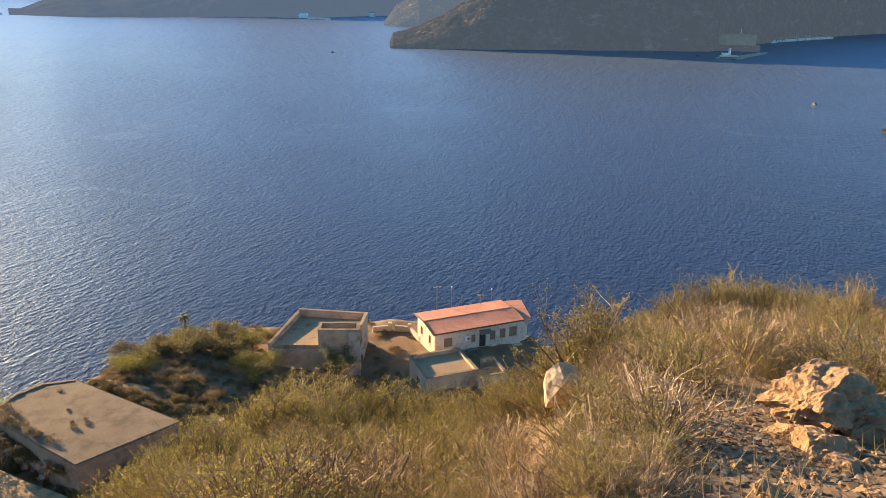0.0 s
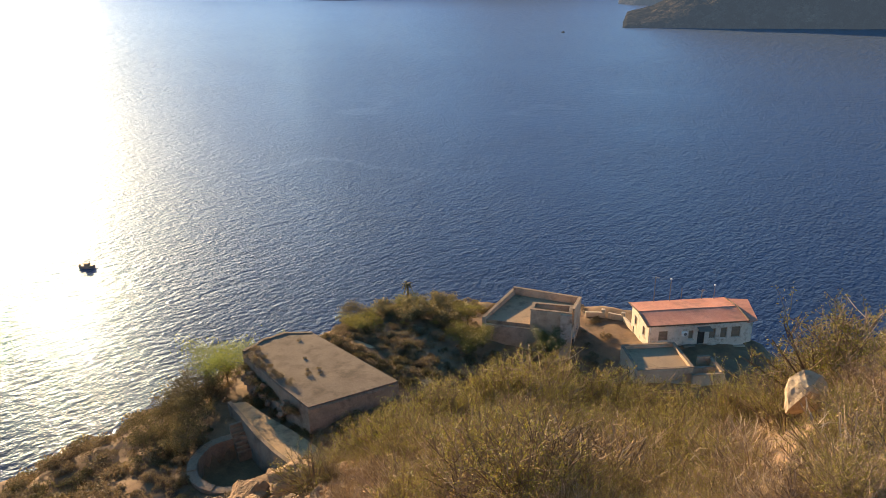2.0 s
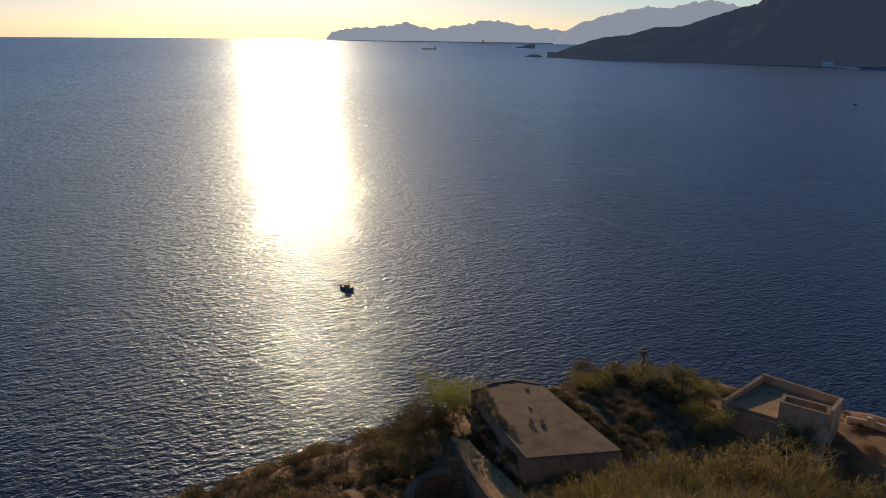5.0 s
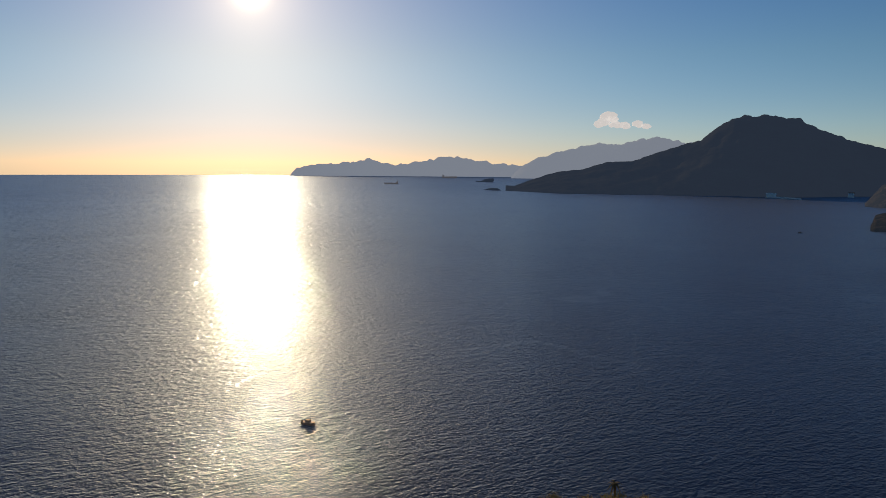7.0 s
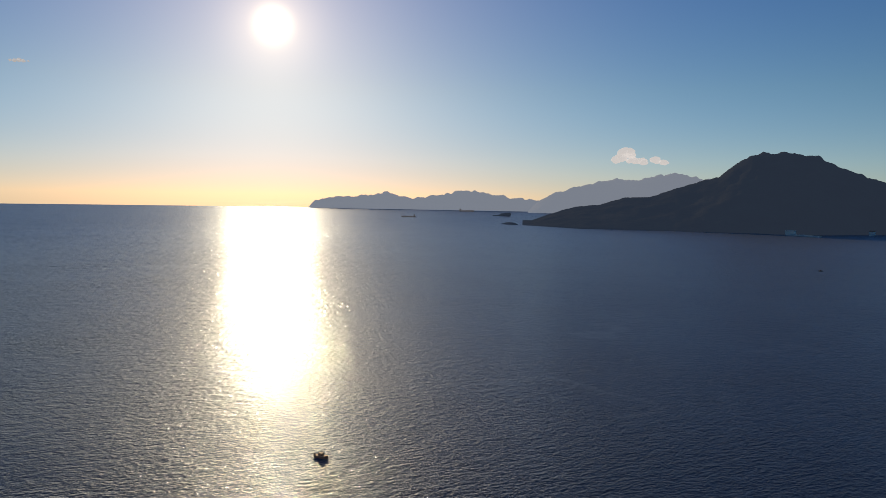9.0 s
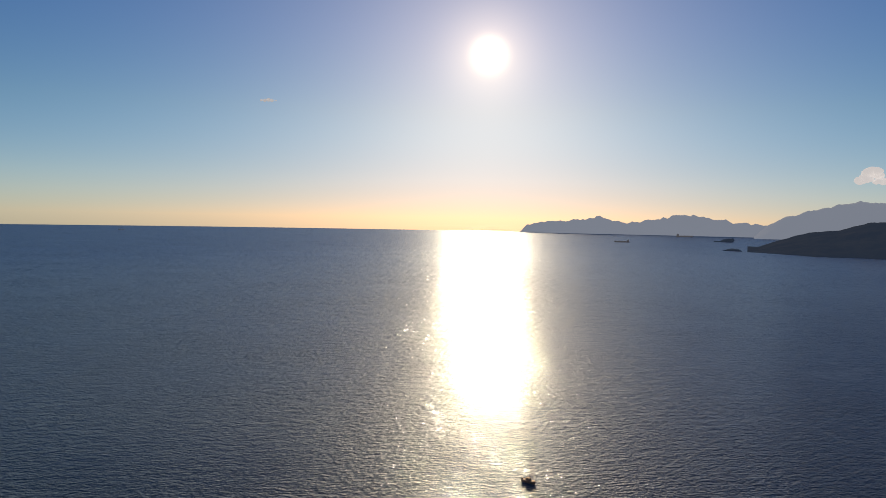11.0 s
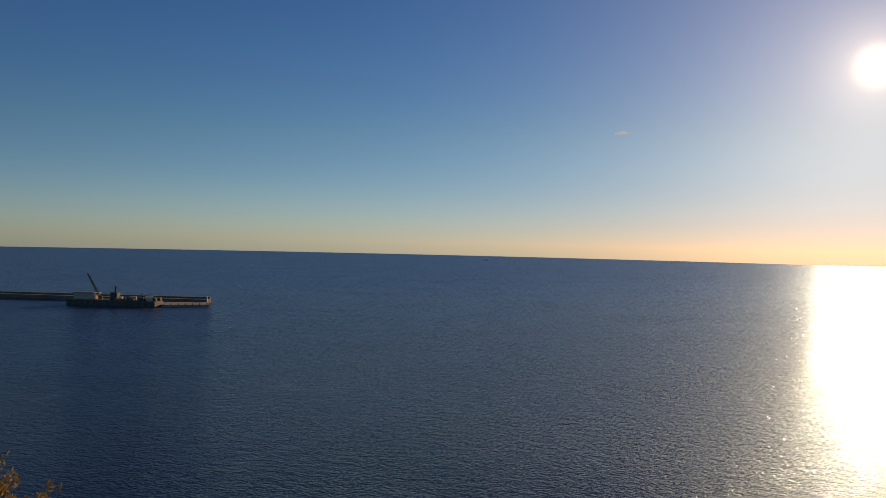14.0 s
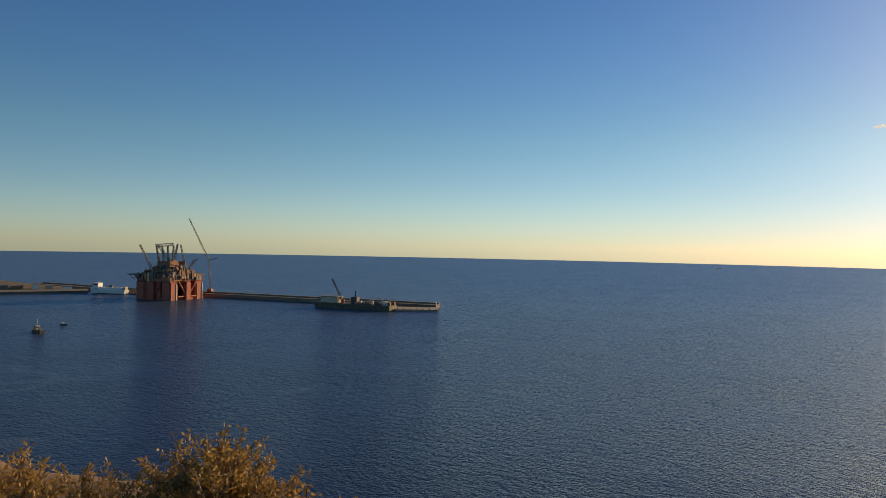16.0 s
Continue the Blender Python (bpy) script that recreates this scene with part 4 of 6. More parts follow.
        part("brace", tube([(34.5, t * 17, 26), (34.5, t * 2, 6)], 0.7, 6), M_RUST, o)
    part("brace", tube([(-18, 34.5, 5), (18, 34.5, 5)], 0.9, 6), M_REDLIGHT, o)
    for i in range(16):
        a = (rng.uniform(-30, 34), rng.uniform(-30, 34), rng.uniform(35, 40))
        part("pipe_run", tube([a, (a[0] + rng.uniform(-8, 8), a[1] + rng.uniform(-8, 8), a[2] + rng.uniform(0, 8))], 0.5, 5), rng.choice([M_STEEL, M_RUST]), o)
    for z in (36.0, 37.2):
        bm = bmesh.new()
        for s in (-1, 1):
            add_box(bm, -34.6, s * 34.5 - 0.12, z, 34.6, s * 34.5 + 0.12, z + 0.25)
            add_box(bm, s * 34.5 - 0.12, -34.4, z, s * 34.5 + 0.12, 34.4, z + 0.25)
        part("railing", bm, M_STEEL, o)
    for i in range(120):
        x, y = rng.uniform(-27, 27), rng.uniform(-27, 27)
        far = max(abs(x), abs(y)) / 27
        h = rng.uniform(2, 7) + (1 - far) * 15
        w, d = rng.uniform(1.5, 7), rng.uniform(1.5, 7)
        m = part("module", box(x - w / 2, y - d / 2, 34.02, x + w / 2, y + d / 2, 34 + h, 0.3), rng.choice([M_RED, M_STEEL, M_STEEL, M_RUST, M_RUST, M_HULL, M_HULL]), o)
        if i % 2 == 0:
            part("pipe", tube([(x, y, 34 + h), (x, y, 36 + h), (x + 2, y + 1, 37 + h)], 0.4, 6), M_STEEL, m)
    for z, e in ((42.0, 22), (48.0, 16)):
        dk = part("upper_deck", box(-e, -e, z, e, e, z + 0.8), M_STEEL, o)
        for k in range(14):
            t = -e + 2 * e * k / 13
            for x, y in ((e, t), (t, e)):
                part("post", box(x - 0.2, y - 0.2, z + 0.8, x + 0.2, y + 0.2, z + 3.0), M_REDLIGHT, dk)
    part("accommodation", box(-14, -14, 48.9, 12, 12, 56, 0.4), M_RUST, o, "rust-red upper module block")
    hd = part("helideck", tube([(38, -30, 36), (38, -30, 37.2)], 12, 8), M_STEEL, o)
    for k in (-5, 5):
        part("strut", tube([(34, -30 + k, 28), (44, -30 + k, 36)], 0.5, 5), M_STEEL, hd)
    for base, tip, w in (((20, -14, 36), (33, -27, 80), 3.0), ((4, 2, 52), (16, -10, 80), 3.2), ((-4, 4, 52), (-6, 8, 82), 2.4), ((-14, 14, 50), (-10, 10, 81), 2.4), ((-16, 20, 36), (-22, 27, 60), 2.4)):
        c = part("crane", tube([base, (base[0], base[1], base[2] + 6)], 1.6, 8), M_RED, o)
        part("boom", lattice(bmesh.new(), (base[0], base[1], base[2] + 5), tip, w, 9, 0.42), M_STEEL, c)
        part("stay", tube([(base[0], base[1], base[2] + 12), tip], 0.15, 4), M_STEEL, c)
    tr_ = part("truss", lattice(bmesh.new(), (18, -12, 79), (-2, 4, 81), 3.4, 8, 0.45, 1.0), M_STEEL, o)
    for k in range(4):
        t = k / 3
        part("leg", lattice(bmesh.new(), (12 - 14 * t, -10 + 13 * t, 54), (17 - 19 * t, -11 + 15 * t, 79), 2.2, 7, 0.4), M_STEEL, tr_)
    part("flare_boom", lattice(bmesh.new(), (-20, 20, 48), (-27, 28, 60), 2.4, 6, 0.35), M_STEEL, o)


# lit copy of the red steel: sunlight put into a lighter orange colour
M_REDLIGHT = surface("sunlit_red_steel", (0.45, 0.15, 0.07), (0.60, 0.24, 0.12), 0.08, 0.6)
M_RUST = surface("rusty_steel", (0.25, 0.11, 0.06), (0.36, 0.18, 0.10), 0.1, 0.75)
build_platform()


def build_dock_crane():
    o = empty("crawler_crane", pose(-1040, -438, 5.2), "tall lattice-boom crane standing on the breakwater", "crane")
    part("undercarriage", box(-5, -4, 0.0, 5, 4, 2.4, 0.3), M_HULL, o)
    part("cab", box(-4, -3, 2.4, 5, 3, 6, 0.3), M_RUST, o)
    part("mast", lattice(bmesh.new(), (0, 0, 5), (1.3, -3, 48), 2.6, 18, 0.3, 0.8), M_STEEL, o)
    part("boom", lattice(bmesh.new(), (1.3, -3, 48), (12, -28.5, 107), 2.2, 20, 0.3, 0.5), M_STEEL, o)
    part("hook_line", tube([(1.3, -3, 48), (-4, 8, 50), (-4, 8, 20)], 0.2, 4), M_STEEL, o)
    part("jib", tube([(2.5, -6, 46), (-4, 9, 51)], 0.5, 5), M_STEEL, o)


build_dock_crane()


def hull(length, beam, depth, draught=1.0, bow=0.25):
    """A ship's hull along +x: pointed bow, square stern, flared sides."""
    bm = bmesh.new()
    plan = [(-length / 2, -beam / 2 * 0.85), (length * (0.5 - bow), -beam / 2), (length * (0.5 - bow * 0.4), -beam * 0.32), (length / 2, 0),
            (length * (0.5 - bow * 0.4), beam * 0.32), (length * (0.5 - bow), beam / 2), (-length / 2, beam / 2 * 0.85)]
    low = [bm.verts.new((x * 0.94, y * 0.8, -draught)) for x, y in plan]
    top = [bm.verts.new((x, y, depth + (0.25 * depth if x > length * 0.3 else 0))) for x, y in plan]
    n = len(plan)
    for i in range(n):
        bm.faces.new((low[i], low[(i + 1) % n], top[(i + 1) % n], top[i]))
    bm.faces.new(low[::-1])
    bm.faces.new(top)
    bmesh.ops.recalc_face_normals(bm, faces=bm.faces)
    return bm


def build_ships():
    f = empty("ferry", pose(-1038, -592, 0, 0, 0, -100), "white passenger ship moored at the breakwater", "ship")
    part("hull", hull(64, 12, 6.5), M_WHITE, f)
    part("boot_stripe", box(-30, -5.4, -0.5, 22, 5.4, 0.8), M_HULL, f)
    part("deckhouse", box(-28, -4.8, 6.5, 14, 4.8, 9.2, 0.2), M_WHITE, f)
    part("wheelhouse", box(14, -5, 7.5, 24, 5, 15.5, 0.3), M_WHITE, f)
    part("window_band", box(14.5, -5.05, 12.6, 24.05, 5.05, 13.9), M_DARK, f)
    part("mast", tube([(17, 0, 15), (17, 0, 21)], 0.3, 6), M_WHITE, f)
    part("funnel", box(-8, -2, 9.2, -3, 2, 13, 0.3), M_CONC, f)
    for i in range(8):
        part("lifeboat", box(-26 + 5 * i, 3.6, 9.2, -22.6 + 5 * i, 4.9, 10.4, 0.4), M_WHITE, f)
    part("crate", box(-31, -3, 6.5, -29, 3, 11, 0.2), M_COPING, f)

    b_ = empty("work_barge", pose(-908, -196, 0, 0, 0, 72), "long dark work barge with a crane and deck cargo", "barge")
    part("hull", box(-53, -11, -3, 53, 11, 6.5, 1.0), M_BARGE, b_)
    for i in range(14):
        part("tyre_fender", box(-50 + 7.6 * i, -11.5, 1.5, -48.2 + 7.6 * i, -11.0, 5.5), M_HULL, b_)
    part("deckhouse", box(-46, -7, 6.5, -22, 7, 13.5, 0.3), M_COPING, b_)
    part("deckhouse_roof", box(-48, -8, 13.5, -21, 8, 14.4), M_STEEL, b_)
    part("boom", lattice(bmesh.new(), (-18, 0, 8), (-34, 0, 36), 2.0, 9, 0.3), M_STEEL, b_)
    part("crane_base", tube([(-18, 0, 6.5), (-18, 0, 11)], 2.2, 8), M_RUST, b_)
    part("mast", tube([(0, 0, 6.5), (0, 0, 22)], 0.9, 6), M_HULL, b_)
    part("tank", box(-4, -4, 6.5, 4, 4, 15, 0.4), M_HULL, b_)
    rng = random.Random(3)
    for i in range(24):
        x, y = rng.uniform(6, 50), rng.uniform(-8, 8)
        w, h = rng.uniform(1.5, 5), rng.uniform(1.5, 4.5)
        part("cargo", box(x - w, y - w / 2, 6.5, x + w, y + w / 2, 6.5 + h, 0.2), rng.choice([M_COPING, M_RUST, M_STEEL, M_WHITE, M_BARGE]), b_)
    for x in (30, 40, 51):
        part("davit", tube([(x, 0, 6.5), (x, 0, 13), (x + 4, 0, 15)], 0.35, 5), M_STEEL, b_)

    t = empty("tug", pose(-590, -399, 0, 0, 0, -120), "small working tug with a pale wheelhouse", "tug boat")
    part("hull", hull(17, 5.2, 2.6), M_BARGE, t)
    part("wheelhouse", box(-1.5, -1.6, 2.6, 2.5, 1.6, 6.2, 0.15), M_COPING, t)
    part("window_band", box(-1.55, -1.65, 4.6, 2.55, 1.65, 5.4), M_DARK, t)
    part("funnel", tube([(-3, 0, 2.6), (-3, 0, 5.6)], 0.6, 8), M_RUST, t)
    part("mast", tube([(0.5, 0, 6.2), (0.5, 0, 12)], 0.12, 5), M_WHITE, t)
    part("winch", box(-6.5, -1, 2.6, -4.5, 1, 3.8, 0.1), M_STEEL, t)

    s = empty("motor_boat", pose(-647, -412, 0, 0, 0, -60), "small white motor boat under way", "boat")
    part("hull", hull(6.5, 2.3, 1.1), M_HULL, s)
    part("cabin", box(-0.5, -0.8, 1.1, 1.6, 0.8, 2.6, 0.15), M_WHITE, s)

    r = empty("fishing_boat", pose(-159, 159.6, 0, 0, 0, 15), "small dark fishing boat at anchor in the sun path", "boat")
    part("hull", hull(4.6, 1.8, 0.75, 0.4), M_BOATWOOD, r)
    part("cabin", box(-0.9, -0.6, 0.7, 0.6, 0.6, 1.55, 0.08), M_BOATWOOD, r)
    part("engine", box(-2.45, -0.25, 0.3, -2.1, 0.25, 1.1, 0.05), M_DARK, r)
    part("mast", tube([(0.2, 0, 1.5), (0.2, 0, 2.2)], 0.03, 5), M_STEEL, r)

    def cargo(az, dist, length, deg, label):
        x, y = -dist * math.sin(radians(az)), dist * math.cos(radians(az))
        c = empty("cargo_ship", pose(x, y, 0, 0, 0, deg), label, "ship", "ships at anchor on the horizon")
        part("hull", hull(length, length * 0.16, length * 0.07, 1, 0.12), M_FARSHIP, c)
        part("superstructure", box(-length * 0.46, -length * 0.06, length * 0.07, -length * 0.34, length * 0.06, length * 0.17), M_FARSHIP, c)
        part("funnel", box(-length * 0.45, -length * 0.02, length * 0.17, -length * 0.42, length * 0.02, length * 0.21), M_FARSHIP, c)
        for k in range(3):
            part("deck_crane", tube([(-length * 0.2 + k * length * 0.2, 0, length * 0.07), (-length * 0.2 + k * length * 0.2, 0, length * 0.12)], length * 0.008, 5), M_FARSHIP, c)

    cargo(75.1, 3650, 28, 100, "small grey ship far out on open water")
    cargo(49.1, 4300, 52, 50, "hazy grey cargo ship on the horizon")
    cargo(38.17, 2950, 58, 215, "dark cargo ship at anchor in the bay")
    cargo(33.7, 4350, 90, 35, "long low hazy tanker before the ridge")


M_BOATWOOD = surface("weathered_boat_paint", (0.10, 0.08, 0.07), (0.20, 0.165, 0.14), 1.5, 0.7)
M_BARGE = surface("olive_hull", (0.07, 0.065, 0.045), (0.14, 0.12, 0.08), 0.15, 0.7)
# grey-blue emission lays distance haze over the ship colour
M_FARSHIP = distance_material("hazy_ship", (0.08, 0.08, 0.09), (0.12, 0.12, 0.13), (0.3, 0.32, 0.38), 0.25, 0.1)
build_ships()


def polar(az, d, z=0.0):
    return (-d * math.sin(radians(az)), d * math.cos(radians(az)), z)


def rock_mesh(name, mat, seed, cuts=4, rough=0.35, points=16):
    """A broken rock: a faceted hull, subdivided and roughened, with ledges."""
    rng = random.Random(seed)
    bm = bmesh.new()
    for _ in range(points):
        d = Vector((rng.gauss(0, 1), rng.gauss(0, 1), rng.gauss(0, 0.9))).normalized() * rng.uniform(0.8, 1.08)
        bm.verts.new(d)
    hull_ = bmesh.ops.convex_hull(bm, input=bm.verts)
    bmesh.ops.delete(bm, geom=[g for g in hull_["geom_interior"] if isinstance(g, bmesh.types.BMVert)], context="VERTS")
    bmesh.ops.subdivide_edges(bm, edges=bm.edges[:], cuts=cuts, use_grid_fill=True)
    bmesh.ops.triangulate(bm, faces=bm.faces[:])
    for v in bm.verts:
        p = v.co.copy()
        n = noise.fractal(p * 1.7 + Vector((seed, 0, 0)), 0.8, 2.2, 5)
        ledge = abs(noise.noise(Vector((p.x * 1.2 + seed, p.y * 1.2, p.z * 5.0))))
        v.co = p * (1 + rough * 0.32 * n + rough * 0.28 * ledge)
    return mesh_of(bm, name, mat)


def build_far_shore():
    # islets off the dark mountain
    for az, d, w, h, seed in ((30.2, 2330, 55, 9, 1), (30.8, 3400, 50, 24, 2), (31.3, 3400, 40, 8, 3)):
        ob = new("islet", rock_mesh("islet", M_MTN, 40 + seed))
        ob.matrix_world = Matrix.LocRotScale(polar(az, d, 0), None, (w * 0.8, w * 0.4, h))
        tagged(ob, "dark rocky islet off the far shore", "islet", "islets")
    ob = new("sea_rock", rock_mesh("sea_rock", M_SEAROCK, 51))
    ob.matrix_world = Matrix.LocRotScale((274, 456, 0), None, (6, 6, 4))
    tagged(ob, "brown rock rising from the water", "rock")
    # lighthouse islet
    base = new("lighthouse_islet", rock_mesh("lighthouse_islet", M_STONE, 52))
    base.matrix_world = Matrix.LocRotScale((364, 984, 0), Euler((0, 0, radians(-20))), (20, 11, 2.6))
    tagged(base, "low rocky islet under the lighthouse", "islet")
    l = empty("lighthouse", pose(363, 983, 1.8), "white lighthouse tower on a low islet", "lighthouse")
    part("plinth", box(-11, -4, 0, 11, 4, 2.2, 0.2), M_COPING, l)
    part("tower", tube([(0, 0, 2.2), (0, 0, 11)], [1.7, 1.3], 12), M_WHITE, l)
    part("lantern", tube([(0, 0, 11), (0, 0, 13)], 1.0, 10), M_TILE, l)
    part("keeper_house", box(-9, -2.5, 2.2, -2, 2.5, 5.2, 0.2), M_WHITE, l)
    part("gallery", tube([(0, 0, 10.7), (0, 0, 11.0)], 1.9, 12), M_WHITE, l)
    tagged(part("mole", prism([(372, 990), (440, 1075), (448, 1070), (380, 986)], -3, 2.0), M_STONE), "low stone mole from the islet to the shore", "mole", kind="structure")
    # fort on the shore
    f = empty("fort", Matrix.Translation(polar(-20.6, 1195, 0)) @ pose(0, 0, 0, 0, 0, -20.6), "long pale stone fort on the far shore", "fort")
    part("wall", box(-27, 0, 8, 27, 14, 22, 0.4), M_FORT, f)
    part("parapet", box(-27.5, -0.5, 22, 27.5, 14, 23, 0.2), M_FORT, f)
    part("rock_base", prism([(-40, -14), (30, -10), (34, 16), (-38, 16)], -3, [5, 8.2, 8.2, 5]), M_HEAD, f, "dark rocky base of the fort")
    part("flagpole", tube([(5, 5, 23), (5, 5, 33)], 0.3, 6), M_WHITE, f)
    # marina mole with moored boats
    m = tagged(part("marina_mole", prism([polar(-22.6, 1430)[:2], polar(-26.6, 1640)[:2], polar(-26.5, 1665)[:2], polar(-22.4, 1455)[:2]], -3, 3.0), M_COPING), "pale rubble mole before the marina", "mole", kind="structure")
    rng = random.Random(12)
    first = empty("moored_boat", pose(*polar(-23, 1420)), "small white boat moored along the mole", "boat", "boats in the marina")
    part("hull", hull(9, 3, 1.8), M_WHITE, first)
    part("cabin", box(-2, -1.2, 1.8, 2, 1.2, 3.6, 0.2), M_WHITE, first)
    part("mast", tube([(0, 0, 3.6), (0, 0, 9)], 0.12, 5), M_WHITE, first)
    for i in range(26):
        az = -22.9 - 3.6 * (i + 1) / 27
        copy_thing(first, pose(*polar(az, 1418 + 57 * (-az - 22.6) + rng.uniform(-8, 4)), 0, 0, rng.uniform(0, 180)))
    # pier and houses below the dark mountain
    p = empty("far_pier", Matrix.Translation(polar(9.5, 2070, 0)) @ pose(0, 0, 0, 0, 0, 9.5 - 4), "white pier with a shed on the far shore", "pier")
    part("deck", prism([(-38, 12), (38, -60), (40, -54), (-34, 20)], -3, 3), M_WHITE, p)
    part("shed", box(-46, 4, 0, -22, 22, 12, 0.3), M_WHITE, p)
    h = empty("white_house", Matrix.Translation(polar(5.46, 2235, 0)), "small white house by the far shore", "house")
    part("wall", box(-7, -5, -2, 7, 5, 11), M_WHITE, h)
    part("roof", prism([(-7.5, -5.5), (7.5, -5.5), (7.5, 5.5), (-7.5, 5.5)], 11, [11.4, 11.4, 13.5, 13.5]), M_TILE, h)
    # buoys and small craft on the bay
    for x, y in ((282, 573), (-146, 984), (332, 1010)):
        s = empty("small_boat", pose(x, y, 0, 0, 0, x), "tiny boat on the open bay", "boat", "small boats on the bay")
        part("hull", hull(5, 1.9, 0.9), M_HULL, s)
        part("cabin", box(-0.8, -0.6, 0.9, 0.6, 0.6, 1.9, 0.1), M_HULL, s)
    # port land at the root of the breakwater
    build_range("port_land", "low brown port land at the root of the breakwater", [(121.2, -3.45), (122.5, -3.3), (124.2, -3.15), (126, -2.9), (130, -2.5), (140, -2.2)], [(121, 1250), (140, 1230)], 60, M_PORT, 0.1, 6, 0.15, 9)
    for az, w, h, mat in ((122.3, 7, 3, M_WHITE), (123.4, 5, 4, M_COPING), (124.2, 4, 7, M_WHITE), (125.3, 8, 4, M_RUST), (126.2, 9, 5, M_STEEL)):
        s = empty("port_shed", Matrix.Translation(polar(az, 1262, 4)) @ pose(0, 0, 0, 0, 0, az), "low shed on the port land", "shed", "sheds at the port")
        part("wall", box(-w, -5, -4, w, 5, h), mat, s)
        part("roof", prism([(-w - 0.4, -5.4), (w + 0.4, -5.4), (w + 0.4, 5.4), (-w - 0.4, 5.4)], h, [h + 0.5, h + 0.5, h + 2, h + 2]), M_STEEL, s)
    tagged(part("port_quay", prism([polar(121.0, 1215)[:2], polar(126.8, 1200)[:2], polar(127, 1260)[:2], polar(121, 1262)[:2]], -3, 3.4), M_CONC), "concrete quay of the port", "quay", kind="structure")


# rock seen against the light: its shade is put into a darker colour
M_SEAROCK = surface("backlit_dark_rock", (0.035, 0.026, 0.02), (0.10, 0.07, 0.05), 0.15, 0.85, 7, 0.3)
# weak blue emission adds the haze in front of the fort
M_FORT = distance_material("hazy_fort_stone", (0.14, 0.125, 0.10), (0.22, 0.195, 0.16), (0.10, 0.14, 0.20), 0.12, 0.1)
M_PORT = surface("port_earth", (0.10, 0.08, 0.06), (0.20, 0.16, 0.11), 0.02, 0.95, 12, 0.1)
build_far_shore()


# ---- clouds ----
def build_cloud(label, puffs, seed):
    rng = random.Random(seed)
    bm = bmesh.new()
    for az, el, r in puffs:
        c = Vector(polar(az, 4650, 80 + 4650 * math.tan(radians(el))))
        for k in range(9):
            q = rng.uniform(0.45, 0.85)
            o = Vector((rng.gauss(0, r * 0.55), rng.gauss(0, r * 0.55), abs(rng.gauss(0, r * 0.38))))
            bmesh.ops.create_icosphere(bm, subdivisions=3, radius=r * q, matrix=Matrix.Translation(c + o) @ Matrix.Diagonal((1.25, 1.25, 0.85, 1)))
    for v in bm.verts:
        v.co += 4 * Vector((noise.fractal(v.co * 0.05, 1, 2, 4), noise.fractal(v.co * 0.05 + Vector((9, 0, 0)), 1, 2, 4), noise.fractal(v.co * 0.05 + Vector((0, 9, 0)), 1, 2, 4)))
    return tagged(part("cloud", bm, M_CLOUD, None, "", True), label, "cloud", kind="structure")


M_CLOUD, _nt, _b = material("glowing_cloud", 1.0)
_c = ramp(_nt, noise_tex(_nt, coords(_nt), 0.02, 4), [(0.3, (0.18, 0.18, 0.19)), (0.7, (0.24, 0.24, 0.24))])
_nt.links.new(_c, _b.inputs["Base Color"])
# the cloud's daylight whiteness is put in as emission over a grey base
_b.inputs["Emission Color"].default_value = (0.93, 0.96, 1.03, 1)
_b.inputs["Emission Strength"].default_value = 0.72
build_cloud("small puffy cloud above the mountains", [(22.3, 3.0, 30), (21.9, 3.35, 30), (21.2, 2.9, 28), (20.5, 2.8, 20), (19.7, 2.95, 25), (19.1, 2.8, 18)], 2)
M_CLOUD, _nt, _b = material("glowing_thin_cloud", 1.0)
_c = ramp(_nt, noise_tex(_nt, coords(_nt), 0.05, 4), [(0.3, (0.3, 0.3, 0.32)), (0.7, (0.36, 0.36, 0.36))])
_nt.links.new(_c, _b.inputs["Base Color"])
# the wisp is brightened the same way, by a weaker glow
_b.inputs["Emission Color"].default_value = (0.80, 0.84, 0.92, 1)
_b.inputs["Emission Strength"].default_value = 0.62
build_cloud("small thin wisp of cloud", [(65.0, 8.45, 10), (65.25, 8.43, 9), (65.5, 8.42, 6), (64.75, 8.45, 8), (64.5, 8.46, 5)], 3)


# ---- rocks on the hillside ----
ROCKS = [rock_mesh("rock", M_ROCK, 100 + k, 6, 0.7, 18) for k in range(5)]
ROUND = rock_mesh("rounded_rock", M_ROCK, 131, 6, 0.3, 40)
PALE = [rock_mesh("pale_rock", M_PALE_ROCK, 203 + k, 5, 0.3, 22) for k in range(2)]


def put_rock(name, me, az, d, size, rz, label, sink=0.3, tilt=0.0, lift=0.0, group="rocks on the hillside"):
    x, y, _ = polar(az, d)
    ob = new(name, me)
    z = ground_height(x, y) + size[2] * (1 - 2 * sink) * 0.6 + lift
    ob.matrix_world = Matrix.LocRotScale((x, y, z), Euler((radians(tilt), radians(tilt * 0.5), radians(rz))), size)
    return tagged(ob, label, "rock", group)


put_rock("boulder", PALE[1], -10.35, 8.2, (0.33, 0.25, 0.27), 65, "pale angular boulder standing among dry shrubs", 0.1, -18, 0.42)
CRAGS = [rock_mesh("crag", M_ROCK, 150 + k, 9, 1.0, 26) for k in range(2)]
put_rock("boulder", CRAGS[0], -30.2, 6.25, (0.42, 0.36, 0.30), 200, "large ochre boulder with crumbling sides", 0.2, 5, 0.14)
put_rock("boulder", CRAGS[1], -34.0, 6.3, (0.40, 0.34, 0.24), 100, "ochre boulder with crumbling sides", 0.2, 8, 0.02)
